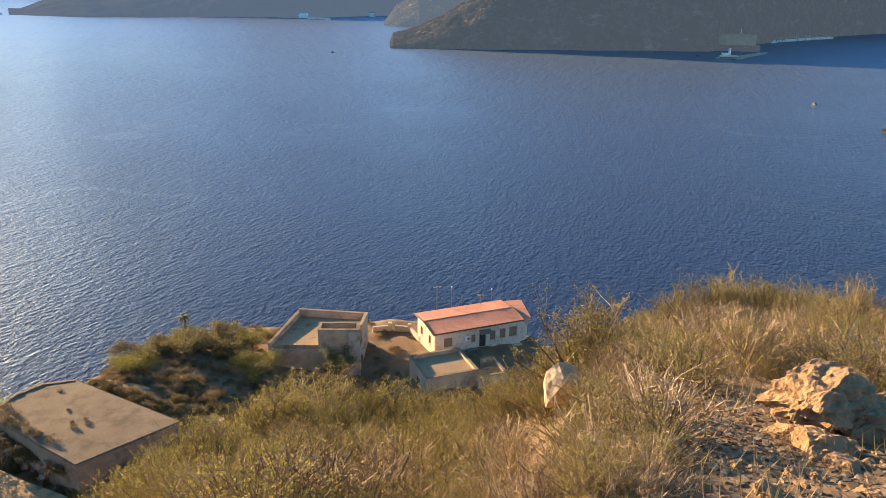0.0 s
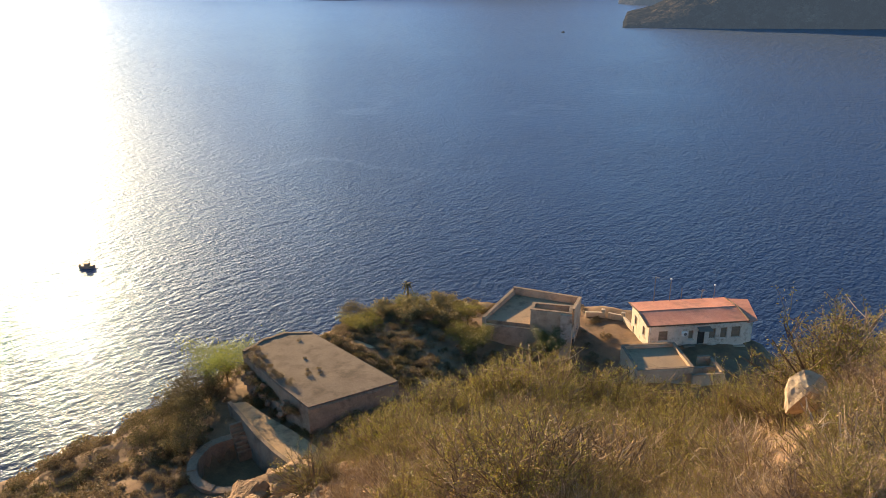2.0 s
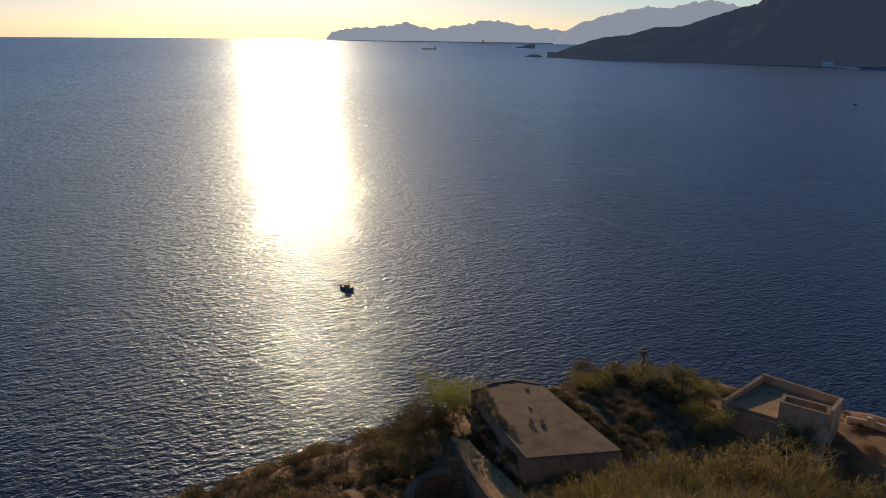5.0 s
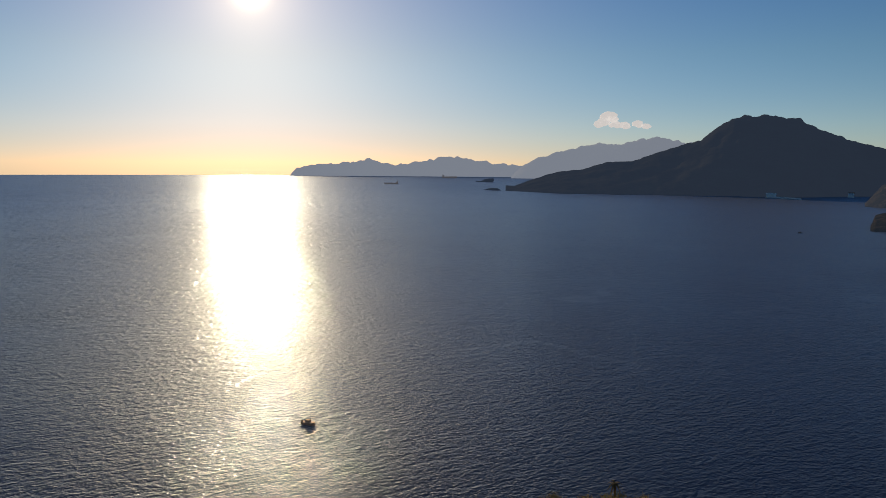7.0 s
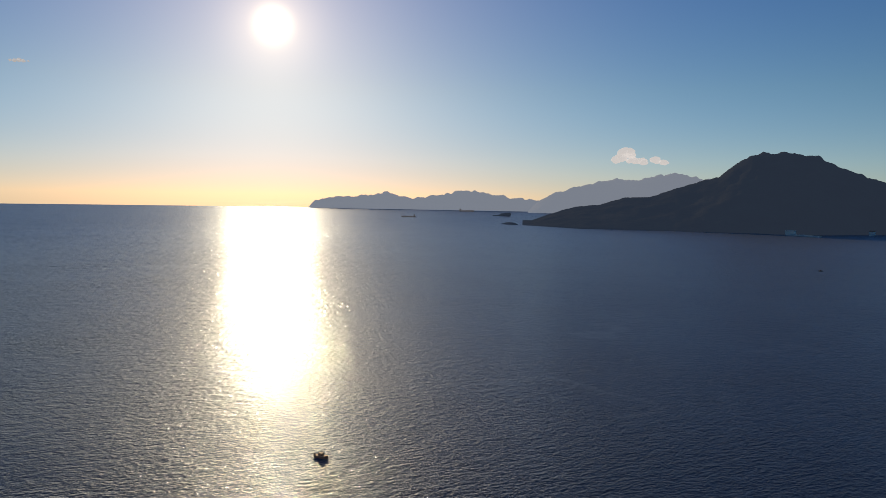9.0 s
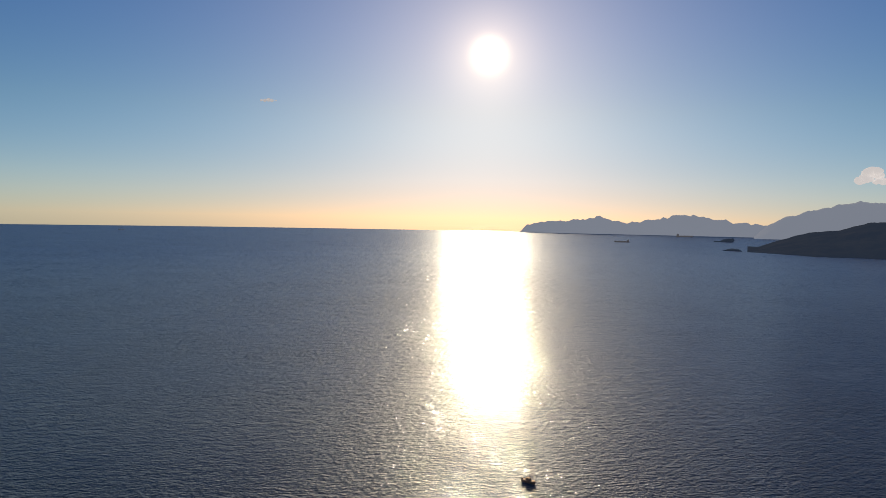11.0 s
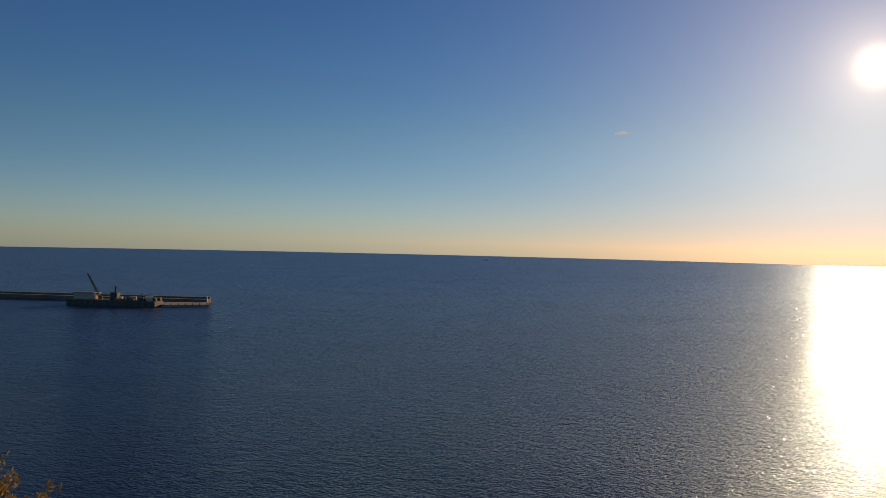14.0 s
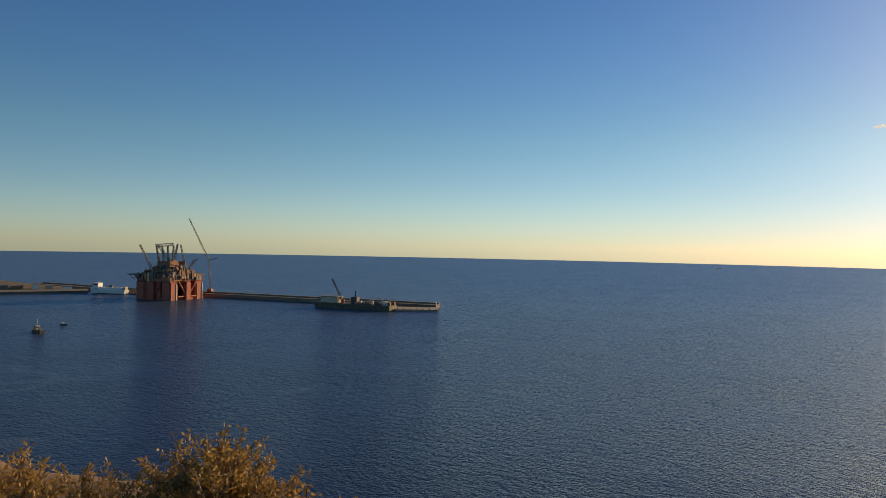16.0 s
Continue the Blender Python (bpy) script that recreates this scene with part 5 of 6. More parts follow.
put_rock("boulder", CRAGS[1], -31.2, 5.55, (0.26, 0.22, 0.15), 10, "broken ochre boulder half sunk in rubble", 0.35, 4)
put_rock("boulder", ROCKS[2], -28.4, 5.75, (0.16, 0.13, 0.12), 310, "small broken ochre boulder half sunk in rubble", 0.35, 4)
put_rock("boulder", ROCKS[4], -32.6, 5.2, (0.15, 0.13, 0.09), 70, "flat ochre boulder half sunk in rubble", 0.4, 4)
put_rock("boulder", ROCKS[3], -16.8, 9.4, (0.4, 0.35, 0.3), 0, "reddish boulder under the shrubs", 0.2)
put_rock("boulder", ROUND, 33.9, 10.9, (0.64, 0.52, 0.36), 15, "large rounded ochre boulder at the cliff edge", 0.22, 6)
put_rock("boulder", ROCKS[0], 39.0, 10.8, (0.5, 0.4, 0.26), 75, "ochre boulder at the cliff edge", 0.3, 6)
rng = random.Random(77)
for k in range(130):
    az = rng.uniform(28, 62)
    d = rng.uniform(7.2, 11.4)
    s = rng.uniform(0.06, 0.24) * (1.3 if d > 10 else 0.8)
    put_rock("rock", ROCKS[k % 5], az, d, (s * rng.uniform(0.9, 1.6), s, s * rng.uniform(0.6, 1.0)), rng.uniform(0, 360), "broken ochre rock along the cliff edge", 0.35, rng.uniform(-20, 20))
def build_rubble():
    """Loose broken stones strewn over the bare earth."""
    rng = np.random.RandomState(31)
    vs, fs = [], []
    cube = [(-1, -1, -1), (1, -1, -1), (1, 1, -1), (-1, 1, -1), (-1, -1, 1), (1, -1, 1), (1, 1, 1), (-1, 1, 1)]
    quads = [(0, 3, 2, 1), (4, 5, 6, 7), (0, 1, 5, 4), (1, 2, 6, 5), (2, 3, 7, 6), (3, 0, 4, 7)]
    for i in range(7600):
        if i % 3:
            az, d = rng.uniform(26, 62), math.sqrt(rng.uniform(4.2 ** 2, 11.3 ** 2))
        else:
            az, d = rng.uniform(-37, -22), math.sqrt(rng.uniform(3.4 ** 2, 7.0 ** 2))
        x, y, _ = polar(az, d)
        z = ground_height(x, y)
        s = (0.012 + 0.045 * rng.rand() ** 3) * (1.0 if i % 3 else 0.5)
        c, sn = math.cos(i * 2.4), math.sin(i * 2.4)
        b0 = len(vs)
        for px, py, pz in cube:
            k = s * rng.uniform(0.45, 1.15, 3)
            vs.append((x + c * px * k[0] * 1.3 - sn * py * k[1], y + sn * px * k[0] * 1.3 + c * py * k[1], z + pz * k[2] * 0.7 + s * 0.2))
        fs += [tuple(b0 + j for j in q) for q in quads]
    me = bpy.data.meshes.new("rubble")
    me.from_pydata(vs, [], fs)
    me.materials.append(M_STONECHIP)
    tagged(new("rubble", me), "loose broken ochre stones strewn over bare earth", "rubble", kind="stuff")


M_STONECHIP = varied("stone_chip", [(0.13, 0.085, 0.055), (0.26, 0.18, 0.12), (0.40, 0.30, 0.22)], 0.9)
build_rubble()
for k in range(16):
    az = rng.uniform(-36, -25)
    s = rng.uniform(0.03, 0.085)
    put_rock("rock", ROCKS[k % 5], az, rng.uniform(3.6, 5.6), (s * 1.3, s, s * 0.8), rng.uniform(0, 360), "small broken ochre stone in rubble", 0.3, rng.uniform(-20, 20))
for k in range(8):
    az = rng.uniform(120.5, 128)
    s = rng.uniform(0.2, 0.42)
    put_rock("rock", PALE[k % 2], az, rng.uniform(6.4, 7.4), (s * 1.6, s, s * 0.6), rng.uniform(0, 360), "pale flat stone at the edge of the hill", 0.35)


# ---- shrubs ----
def shrub_meshes(seed, height, spread, stems, twigs, leaves, leaf, open_=0.5):
    """Twig and leaf geometry of one shrub: curved stems that fork, with leaves towards their ends."""
    rng = np.random.RandomState(seed)
    tv, tf, lv, lf = [], [], [], []

    def strand(a, b_, c, r0, r1):
        pts = [a, (a + 2 * b_ + c) / 4 * 1.0, c]
        base = len(tv)
        d = c - a
        d = d / (np.linalg.norm(d) + 1e-9)
        u = np.cross(d, [0.3, 0.9, 0.2])
        u /= np.linalg.norm(u) + 1e-9
        w = np.cross(d, u)
        for p, r in zip(pts, (r0, (r0 + r1) / 2, r1)):
            for k in range(3):
                an = 2.094 * k
                tv.append(p + r * (math.cos(an) * u + math.sin(an) * w))
        for i in range(2):
            for k in range(3):
                j = (k + 1) % 3
                tf.append((base + 3 * i + k, base + 3 * i + j, base + 3 * i + 3 + j, base + 3 * i + 3 + k))

    ends = []
    for s in range(stems):
        az = rng.uniform(0, 6.283)
        lean = rng.uniform(0.05, 1.0) ** 0.7
        h = height * rng.uniform(0.55, 1.0) * (1 - 0.45 * lean * lean)
        root = np.array([rng.normal(0, 0.12 * spread), rng.normal(0, 0.12 * spread), -0.15])
        tip = np.array([math.cos(az) * lean * spread, math.sin(az) * lean * spread, h])
        mid = np.array([tip[0] * 0.35, tip[1] * 0.35, h * 0.6]) + rng.normal(0, 0.05, 3)
        strand(root, mid, tip, 0.012, 0.005)
        for t in range(twigs):
            f = rng.uniform(0.35, 0.95)
            p = root * (1 - f) ** 2 + 2 * mid * f * (1 - f) + tip * f * f
            q = p + np.array([rng.normal(0, 0.16), rng.normal(0, 0.16), rng.uniform(0.05, 0.32)]) * height * 0.75
            strand(p, (p + q) / 2 + rng.normal(0, 0.03, 3), q, 0.005, 0.002)
            ends.append((p, q))
        ends.append((mid, tip))
    for i in range(leaves):
        p, q = ends[rng.randint(len(ends))]
        f = rng.uniform(0.25, 1.05)
        c = p * (1 - f) + q * f + rng.normal(0, 0.02, 3)
        d = (q - p) / (np.linalg.norm(q - p) + 1e-9) * 0.6 + rng.normal(0, 0.6, 3)
        d /= np.linalg.norm(d)
        u = np.cross(d, rng.normal(0, 1, 3))
        u /= np.linalg.norm(u) + 1e-9
        n = leaf * rng.uniform(0.6, 1.3)
        base = len(lv)
        lv += [c, c + d * n * 0.5 + u * n * 0.22, c + d * n, c + d * n * 0.5 - u * n * 0.22]
        lf.append((base, base + 1, base + 2, base + 3))
    out = []
    for nm, vs, fs in (("twigs", tv, tf), ("leaves", lv, lf)):
        me = bpy.data.meshes.new(nm)
        me.from_pydata([tuple(v) for v in vs], [], fs)
        out.append(me)
    return out


def mound_meshes(seed, radius, height, leaves, leaf):
    """A low rounded bush: leaves in a lumpy dome over a few stems."""
    rng = np.random.RandomState(seed)
    stems, _ = shrub_meshes(seed, height * 0.8, radius * 0.7, 9, 2, 1, leaf)
    lumps = [(rng.normal(0, radius * 0.42), rng.normal(0, radius * 0.42), rng.uniform(0.25, 0.75) * height, rng.uniform(0.3, 0.55) * radius) for _ in range(11)]
    vs, fs = [], []
    for i in range(leaves):
        lx, ly, lz, lr = lumps[rng.randint(len(lumps))]
        d = rng.normal(0, 1, 3)
        d /= np.linalg.norm(d)
        c = np.array([lx, ly, lz]) + d * lr * rng.uniform(0.55, 1.1) * np.array([1, 1, 0.75])
        if c[2] < -0.1:
            c[2] = rng.uniform(-0.1, 0.3)
        t = d * 0.5 + rng.normal(0, 0.6, 3)
        t /= np.linalg.norm(t)
        u = np.cross(t, rng.normal(0, 1, 3))
        u /= np.linalg.norm(u) + 1e-9
        n = leaf * rng.uniform(0.6, 1.4)
        b0 = len(vs)
        vs += [c, c + t * n * 0.5 + u * n * 0.28, c + t * n, c + t * n * 0.5 - u * n * 0.28]
        fs.append((b0, b0 + 1, b0 + 2, b0 + 3))
    me = bpy.data.meshes.new("leaves")
    me.from_pydata([tuple(v) for v in vs], [], fs)
    return stems, me


def shrub(name, label, meshes, leafmat, m, group, twigmat=None):
    o = empty(name, m, label, "shrub", group)
    for nm, me, mat in zip(("branchwork", "foliage"), meshes, (twigmat or M_TWIG, leafmat)):
        me.materials.clear()
        me.materials.append(mat)
        ob = new(nm, me)
        ob.parent = o
    return o


START = pose(0, 0, -50)
M_OLIVE = varied("olive_leaf", [(0.055, 0.05, 0.022), (0.11, 0.095, 0.042), (0.17, 0.135, 0.065)], 0.75, 0.3)
GREEN = [shrub("green_shrub", "yellow-green leafy shrub on the dry hillside", shrub_meshes(10 + k, 1.1, 0.8, 40, 7, 4400, 0.027), M_LEAF, START, "shrubs on the hillside", M_DARKTWIG) for k in range(3)]
TALL = [shrub("tall_shrub", "tall yellow-green shrub with fine leaves on the crest", shrub_meshes(15 + k, 1.1, 0.8, 50, 6, 5600, 0.027), M_LEAF, START, "shrubs on the hillside", M_DARKTWIG) for k in range(2)]
DRY = [shrub("dry_shrub", "dry twiggy brown shrub with few leaves", shrub_meshes(20 + k, 0.95, 0.8, 42, 7, 1000, 0.03), M_DRYLEAF, START, "shrubs on the hillside") for k in range(3)]
M_BROWNLEAF = varied("brown_scrub_leaf", [(0.11, 0.082, 0.052), (0.19, 0.14, 0.088), (0.25, 0.185, 0.105), (0.14, 0.12, 0.055)], 0.8, 0.25)
SCRUB = [shrub("scrub_bush", "dark olive scrub bush on the shelf above the sea", mound_meshes(30 + k, 1.0, 1.1, 620, 0.17), M_OLIVE, START, "scrub above the shore") for k in range(3)]
BROWN = [shrub("brown_scrub_bush", "dull brown scrub bush on the shelf above the sea", mound_meshes(40 + k, 1.0, 0.9, 560, 0.16), M_BROWNLEAF, START, "scrub above the shore") for k in range(3)]
M_GOLDLEAF = varied("golden_leaf", [(0.20, 0.12, 0.034), (0.37, 0.22, 0.066), (0.44, 0.29, 0.10), (0.20, 0.155, 0.045)], 0.6, 0.45)
GOLD = [shrub("golden_shrub", "golden-brown shrub at the edge of the hilltop", shrub_meshes(60 + k, 1.0, 0.85, 34, 5, 3600, 0.05), M_GOLDLEAF, START, "shrubs at the hilltop edge") for k in range(2)]
M_GREYSCRUB = varied("grey_scrub_leaf", [(0.12, 0.105, 0.075), (0.20, 0.175, 0.125), (0.28, 0.24, 0.17), (0.16, 0.15, 0.085)], 0.8, 0.3)
GREY = [shrub("grey_scrub_mound", "rounded grey-green scrub mound on the shelf above the sea", mound_meshes(70 + k, 1.0, 1.0, 700, 0.13), M_GREYSCRUB, START, "scrub above the shore") for k in range(2)]
SPRIG = [shrub("yellow_bush", "yellow-green bush beside the old battery", shrub_meshes(50 + k, 1.6, 1.1, 18, 3, 1300, 0.12), M_LEAF, START, "bushes by the battery") for k in range(2)]
used = set()


def plant(kinds, x, y, scale, rng, sink=0.0):
    o = kinds[rng.randrange(len(kinds))]
    m = Matrix.LocRotScale((x, y, ground_height(x, y) - sink), Euler((rng.uniform(-0.12, 0.12), rng.uniform(-0.12, 0.12), rng.uniform(0, 6.28))), (1, 1, 1))
    if o not in used:
        used.add(o)
        o.matrix_world = m
        o.scale = (scale, scale, scale * rng.uniform(0.85, 1.15))
        return o
    c = copy_thing(o, m)
    c.scale = (scale, scale, scale * rng.uniform(0.85, 1.15))
    return c


def hillside_shrubs():
    rng = random.Random(5)
    spots = []
    tries = 0
    while len(spots) < 300 and tries < 16000:
        tries += 1
        az = rng.uniform(-44, 33)
        d = math.sqrt(rng.uniform(4.8 ** 2, 19 ** 2))
        edge = interp(az, HILL_AZ, HILL_EDGE)
        if d > edge + 1.5 or (az > 27 and d < 10) or (az < -20.5 and d < 7.8) or (az > 24 and d > 11.5):
            continue
        if -13 < az < -7 and 5.0 < d < 9.0:
            continue
        x, y, _ = polar(az, d)
        gap = 0.32 + 0.026 * d
        if any((x - a) ** 2 + (y - b_) ** 2 < gap * gap for a, b_ in spots):
            continue
        spots.append((x, y))
        # leafy towards the left and along the crest, dry in the middle of the slope
        leafy = 0.66 if az > 3 or d > 9 else 0.36
        kinds = GREEN if rng.random() < leafy else DRY
        plant(kinds, x, y, (rng.uniform(0.42, 0.9) + 0.012 * d) * (0.68 if az < -14 and d > 11 else 1.0), rng, 0.1)
    for k in range(26):
        x, y, _ = polar(rng.uniform(-19, 14), rng.uniform(4.5, 6.0))
        plant(DRY if rng.random() < 0.75 else GREEN, x, y, rng.uniform(0.42, 0.6), rng, 0.08)
    for k in range(22):
        x, y, _ = polar(rng.uniform(26, 31.5), rng.uniform(6.5, 10.4))
        plant(DRY, x, y, rng.uniform(0.3, 0.55), rng, 0.06)
    for k in range(46):
        x, y, _ = polar(rng.uniform(4, 30), rng.uniform(3.9, 6.4))
        plant(DRY if rng.random() < 0.8 else GREEN, x, y, rng.uniform(0.3, 0.55), rng, 0.06)
    for k in range(14):
        x, y, _ = polar(rng.uniform(31, 56), rng.uniform(8.5, 11.2))
        plant(DRY, x, y, rng.uniform(0.14, 0.26), rng, 0.04)
    for k in range(60):
        x, y, _ = polar(rng.uniform(-19.0, 2), rng.uniform(3.6, 5.2))
        plant(DRY if rng.random() < 0.7 else GREEN, x, y, rng.uniform(0.34, 0.52), rng, 0.06)
    for az, d, s in ((-12.4, 10.6, 1.7), (-14.0, 10.8, 1.5), (-18.0, 14.5, 0.95), (-19.8, 16.0, 1.0), (-21.4, 16.2, 1.1), (-23.0, 16.5, 1.0), (-25, 16.2, 1.0), (-27, 16, 1.0), (-29, 15.5, 1.0), (-31, 15, 1.0), (-2, 12.6, 1.25), (1, 13.6, 1.3), (4, 13.4, 1.35), (7, 13.6, 1.4), (10, 13.4, 1.5), (12.5, 13.4, 1.7), (15, 13, 1.3), (17.5, 12.6, 1.2), (20, 12.3, 1.3), (22, 12, 1.3), (24, 11.8, 1.25), (26, 11.6, 1.2), (28, 11.3, 1.0), (25, 10.6, 1.0), (22.5, 10.8, 1.0), (-5.5, 11.5, 1.15), (2.5, 12, 1.2), (8.5, 12.2, 1.25)):
        x, y, _ = polar(az, d)
        plant(TALL, x, y, s, rng, 0.1)
    for az, d, s, kinds in ((131.5, 8.0, 0.9, GOLD), (129.2, 8.2, 0.8, GOLD), (123.0, 8.0, 0.4, GOLD), (120.6, 8.1, 0.95, GOLD), (118.6, 7.9, 1.12, GOLD), (116.8, 8.2, 1.1, GOLD), (114.8, 7.9, 0.9, GOLD), (112.6, 8.0, 0.55, GOLD), (110.8, 8.0, 0.5, GOLD),
                           (109, 8.0, 0.42, DRY), (106.5, 7.9, 0.32, DRY), (104, 7.8, 0.3, GOLD), (101.5, 7.6, 0.28, DRY), (133, 7.6, 1.0, DRY), (124.5, 7.2, 0.45, GREEN), (116, 6.8, 0.7, DRY), (113, 6.9, 0.5, GOLD), (126.6, 7.4, 0.62, GOLD), (125.3, 7.7, 0.75, GOLD), (127.8, 7.5, 0.7, GOLD), (123.8, 7.3, 0.4, DRY)):
        x, y, _ = polar(az, d)
        plant(kinds, x, y, s, rng, 0.05)


hillside_shrubs()


def clear_of_buildings(x, y):
    if -21.2 < x < -8.8 and 77.5 < y < 88.2:
        return False
    if -5.5 < x < 14.5 and 71.5 < y < 95 and (y > 79 or x < 9):
        return False
    if (x + 37.2) ** 2 + (y - 50.3) ** 2 < 26:
        return False
    if -45 < x < -23.5 and 49.5 < y < 69:
        k = (x + 44) / 20
        if 60.0 - 11 * k < y < 70 - 7 * k:
            return False
        if 55.0 - 9.0 * k < y < 59.0 - 9 * k:
            return False
    if abs((y - 71.0) + 0.57 * (x + 36.4)) < 0.7 and -37 < x < -19:
        return False
    return True


def low_scrub(spots):
    """Low dry scrub between the bushes, too dense to count."""
    rng = np.random.RandomState(15)
    vs, fs = [], []
    for x, y, r in spots:
        z = ground_height(x, y)
        for i in range(120):
            d = rng.normal(0, 1, 3)
            d /= np.linalg.norm(d)
            c = np.array([x, y, z]) + d * r * rng.uniform(0.5, 1.0) * np.array([1.1, 1.1, 0.0]) + np.array([0, 0, abs(d[2]) * r * 0.8])
            t = d * 0.4 + rng.normal(0, 0.6, 3) + np.array([0, 0, 0.4])
            t /= np.linalg.norm(t)
            u = np.cross(t, rng.normal(0, 1, 3))
            u /= np.linalg.norm(u) + 1e-9
            n = 0.17 * rng.uniform(0.6, 1.4)
            b0 = len(vs)
            vs += [c, c + t * n * 0.5 + u * n * 0.25, c + t * n, c + t * n * 0.5 - u * n * 0.25]
            fs.append((b0, b0 + 1, b0 + 2, b0 + 3))
    me = bpy.data.meshes.new("low_scrub")
    me.from_pydata([tuple(v) for v in vs], [], fs)
    me.materials.append(M_BROWNLEAF)
    tagged(new("low_scrub", me), "low dry brown scrub covering the shelf above the sea", "scrub", kind="stuff")


def shelf_shrubs():
    rng = random.Random(6)
    quota = {True: 235, False: 225}
    rest = []
    for _ in range(24000):
        x, y = rng.uniform(-92, 6), rng.uniform(34, 94)
        out = rim_distance(x, y)
        if out > -0.6 or not clear_of_buildings(x, y) or hill_height(x, y) > shelf_height(x, y) + 6:
            continue
        if -9 < x < -2.5 and y > 79 and rng.random() < 0.85:
            continue
        right = x > -45
        if quota[right] > 0:
            quota[right] -= 1
            plant(SCRUB if rng.random() < (0.55 if right else 0.35) else BROWN, x, y, rng.uniform(0.45, 1.0) if right else rng.uniform(0.8, 1.7), rng, 0.15)
        elif len(rest) < 1500:
            rest.append((x, y, rng.uniform(0.25, 0.6) if right else rng.uniform(0.4, 0.9)))
    for i in range(75):
        t = rng.random()
        x, y = -37.6 + 13.6 * t + rng.uniform(0.2, 4.5), 68.9 - 7.2 * t + rng.uniform(0.3, 7.0)
        if clear_of_buildings(x, y):
            plant(SCRUB if rng.random() < 0.5 else BROWN, x, y, rng.uniform(0.5, 1.0), rng, 0.12)
    for i in range(40):
        t = rng.random()
        plant(BROWN if i % 3 else SCRUB, -37.8 + 13.4 * t + rng.uniform(0.3, 1.5), 68.6 - 7.3 * t + rng.uniform(0.3, 2.2), rng.uniform(0.5, 0.9), rng, 0.1)
    for i in range(30):
        t = rng.random()
        x, y = -32.0 + 7.4 * t + rng.uniform(0.4, 1.6), 53.6 + 7.0 * t - rng.uniform(0.4, 1.6)
        plant(GREY if i % 2 else SCRUB, x, y, rng.uniform(0.35, 0.8), rng, 0.1)
    n = 0
    while n < 95:
        x, y = rng.uniform(-38, -18), rng.uniform(62, 80)
        if y < 72.0 - 0.57 * (x + 36.4) + 0.3 or y > 82 - 0.57 * (x + 36.4) or not clear_of_buildings(x, y):
            continue
        n += 1
        plant(GREY if n % 4 else BROWN, x, y, rng.uniform(0.4, 0.85), rng, 0.12)
    for x, y, s in ((-6.1, 84.4, 0.8), (-6.9, 79.4, 0.7), (-5.2, 78.2, 0.5), (-7.8, 82.0, 0.45)):
        plant(BROWN, x, y, s, rng, 0.05)
    low_scrub(rest)
    for x, y, s in ((-24.0, 80.5, 1.0), (-26.5, 79.0, 0.9), (-13.4, 77.2, 0.9), (-28.5, 82.0, 0.9), (-22.3, 77.5, 0.9), (-33.0, 76.5, 0.8), (-44.0, 70.5, 0.8), (-30.0, 77.0, 0.7)):
        plant(SPRIG, x, y, s, rng, 0.1)
    for x, y, k in ((-42.0, 60.9, 0.7), (-40.6, 60.2, 0.8), (-39.4, 59.4, 0.75), (-37.6, 58.5, 0.7), (-40.2, 61.2, 0.5), (-33.5, 60.8, 0.35), (-34.2, 59.6, 0.4), (-33.0, 60.1, 0.3), (-34.6, 60.4, 0.3), (-36.0, 62.5, 0.3), (-38.6, 66.0, 0.35), (-41.9, 62.6, 0.8), (-41.0, 61.4, 0.6), (-38.6, 59.6, 0.55), (-36.6, 58.2, 0.7), (-35.2, 57.4, 0.6)):
        o = plant(BROWN, x, y, k * 0.9, rng)
        o.location.z = 40.95
    for i in range(16):
        t = rng.random()
        o = plant(SCRUB if i % 3 else BROWN, -43.0 + 10.5 * t, 61.1 - 6.9 * t, rng.uniform(0.5, 0.85), rng)
        o.location.z = rng.uniform(38.6, 39.6)
    for i in range(22):
        t = rng.random()
        plant(SCRUB if i % 2 else BROWN, -42.3 + 11.5 * t, 60.2 - 6.6 * t + rng.uniform(-0.4, 0.3), rng.uniform(0.5, 0.9), rng, 0.1)


shelf_shrubs()


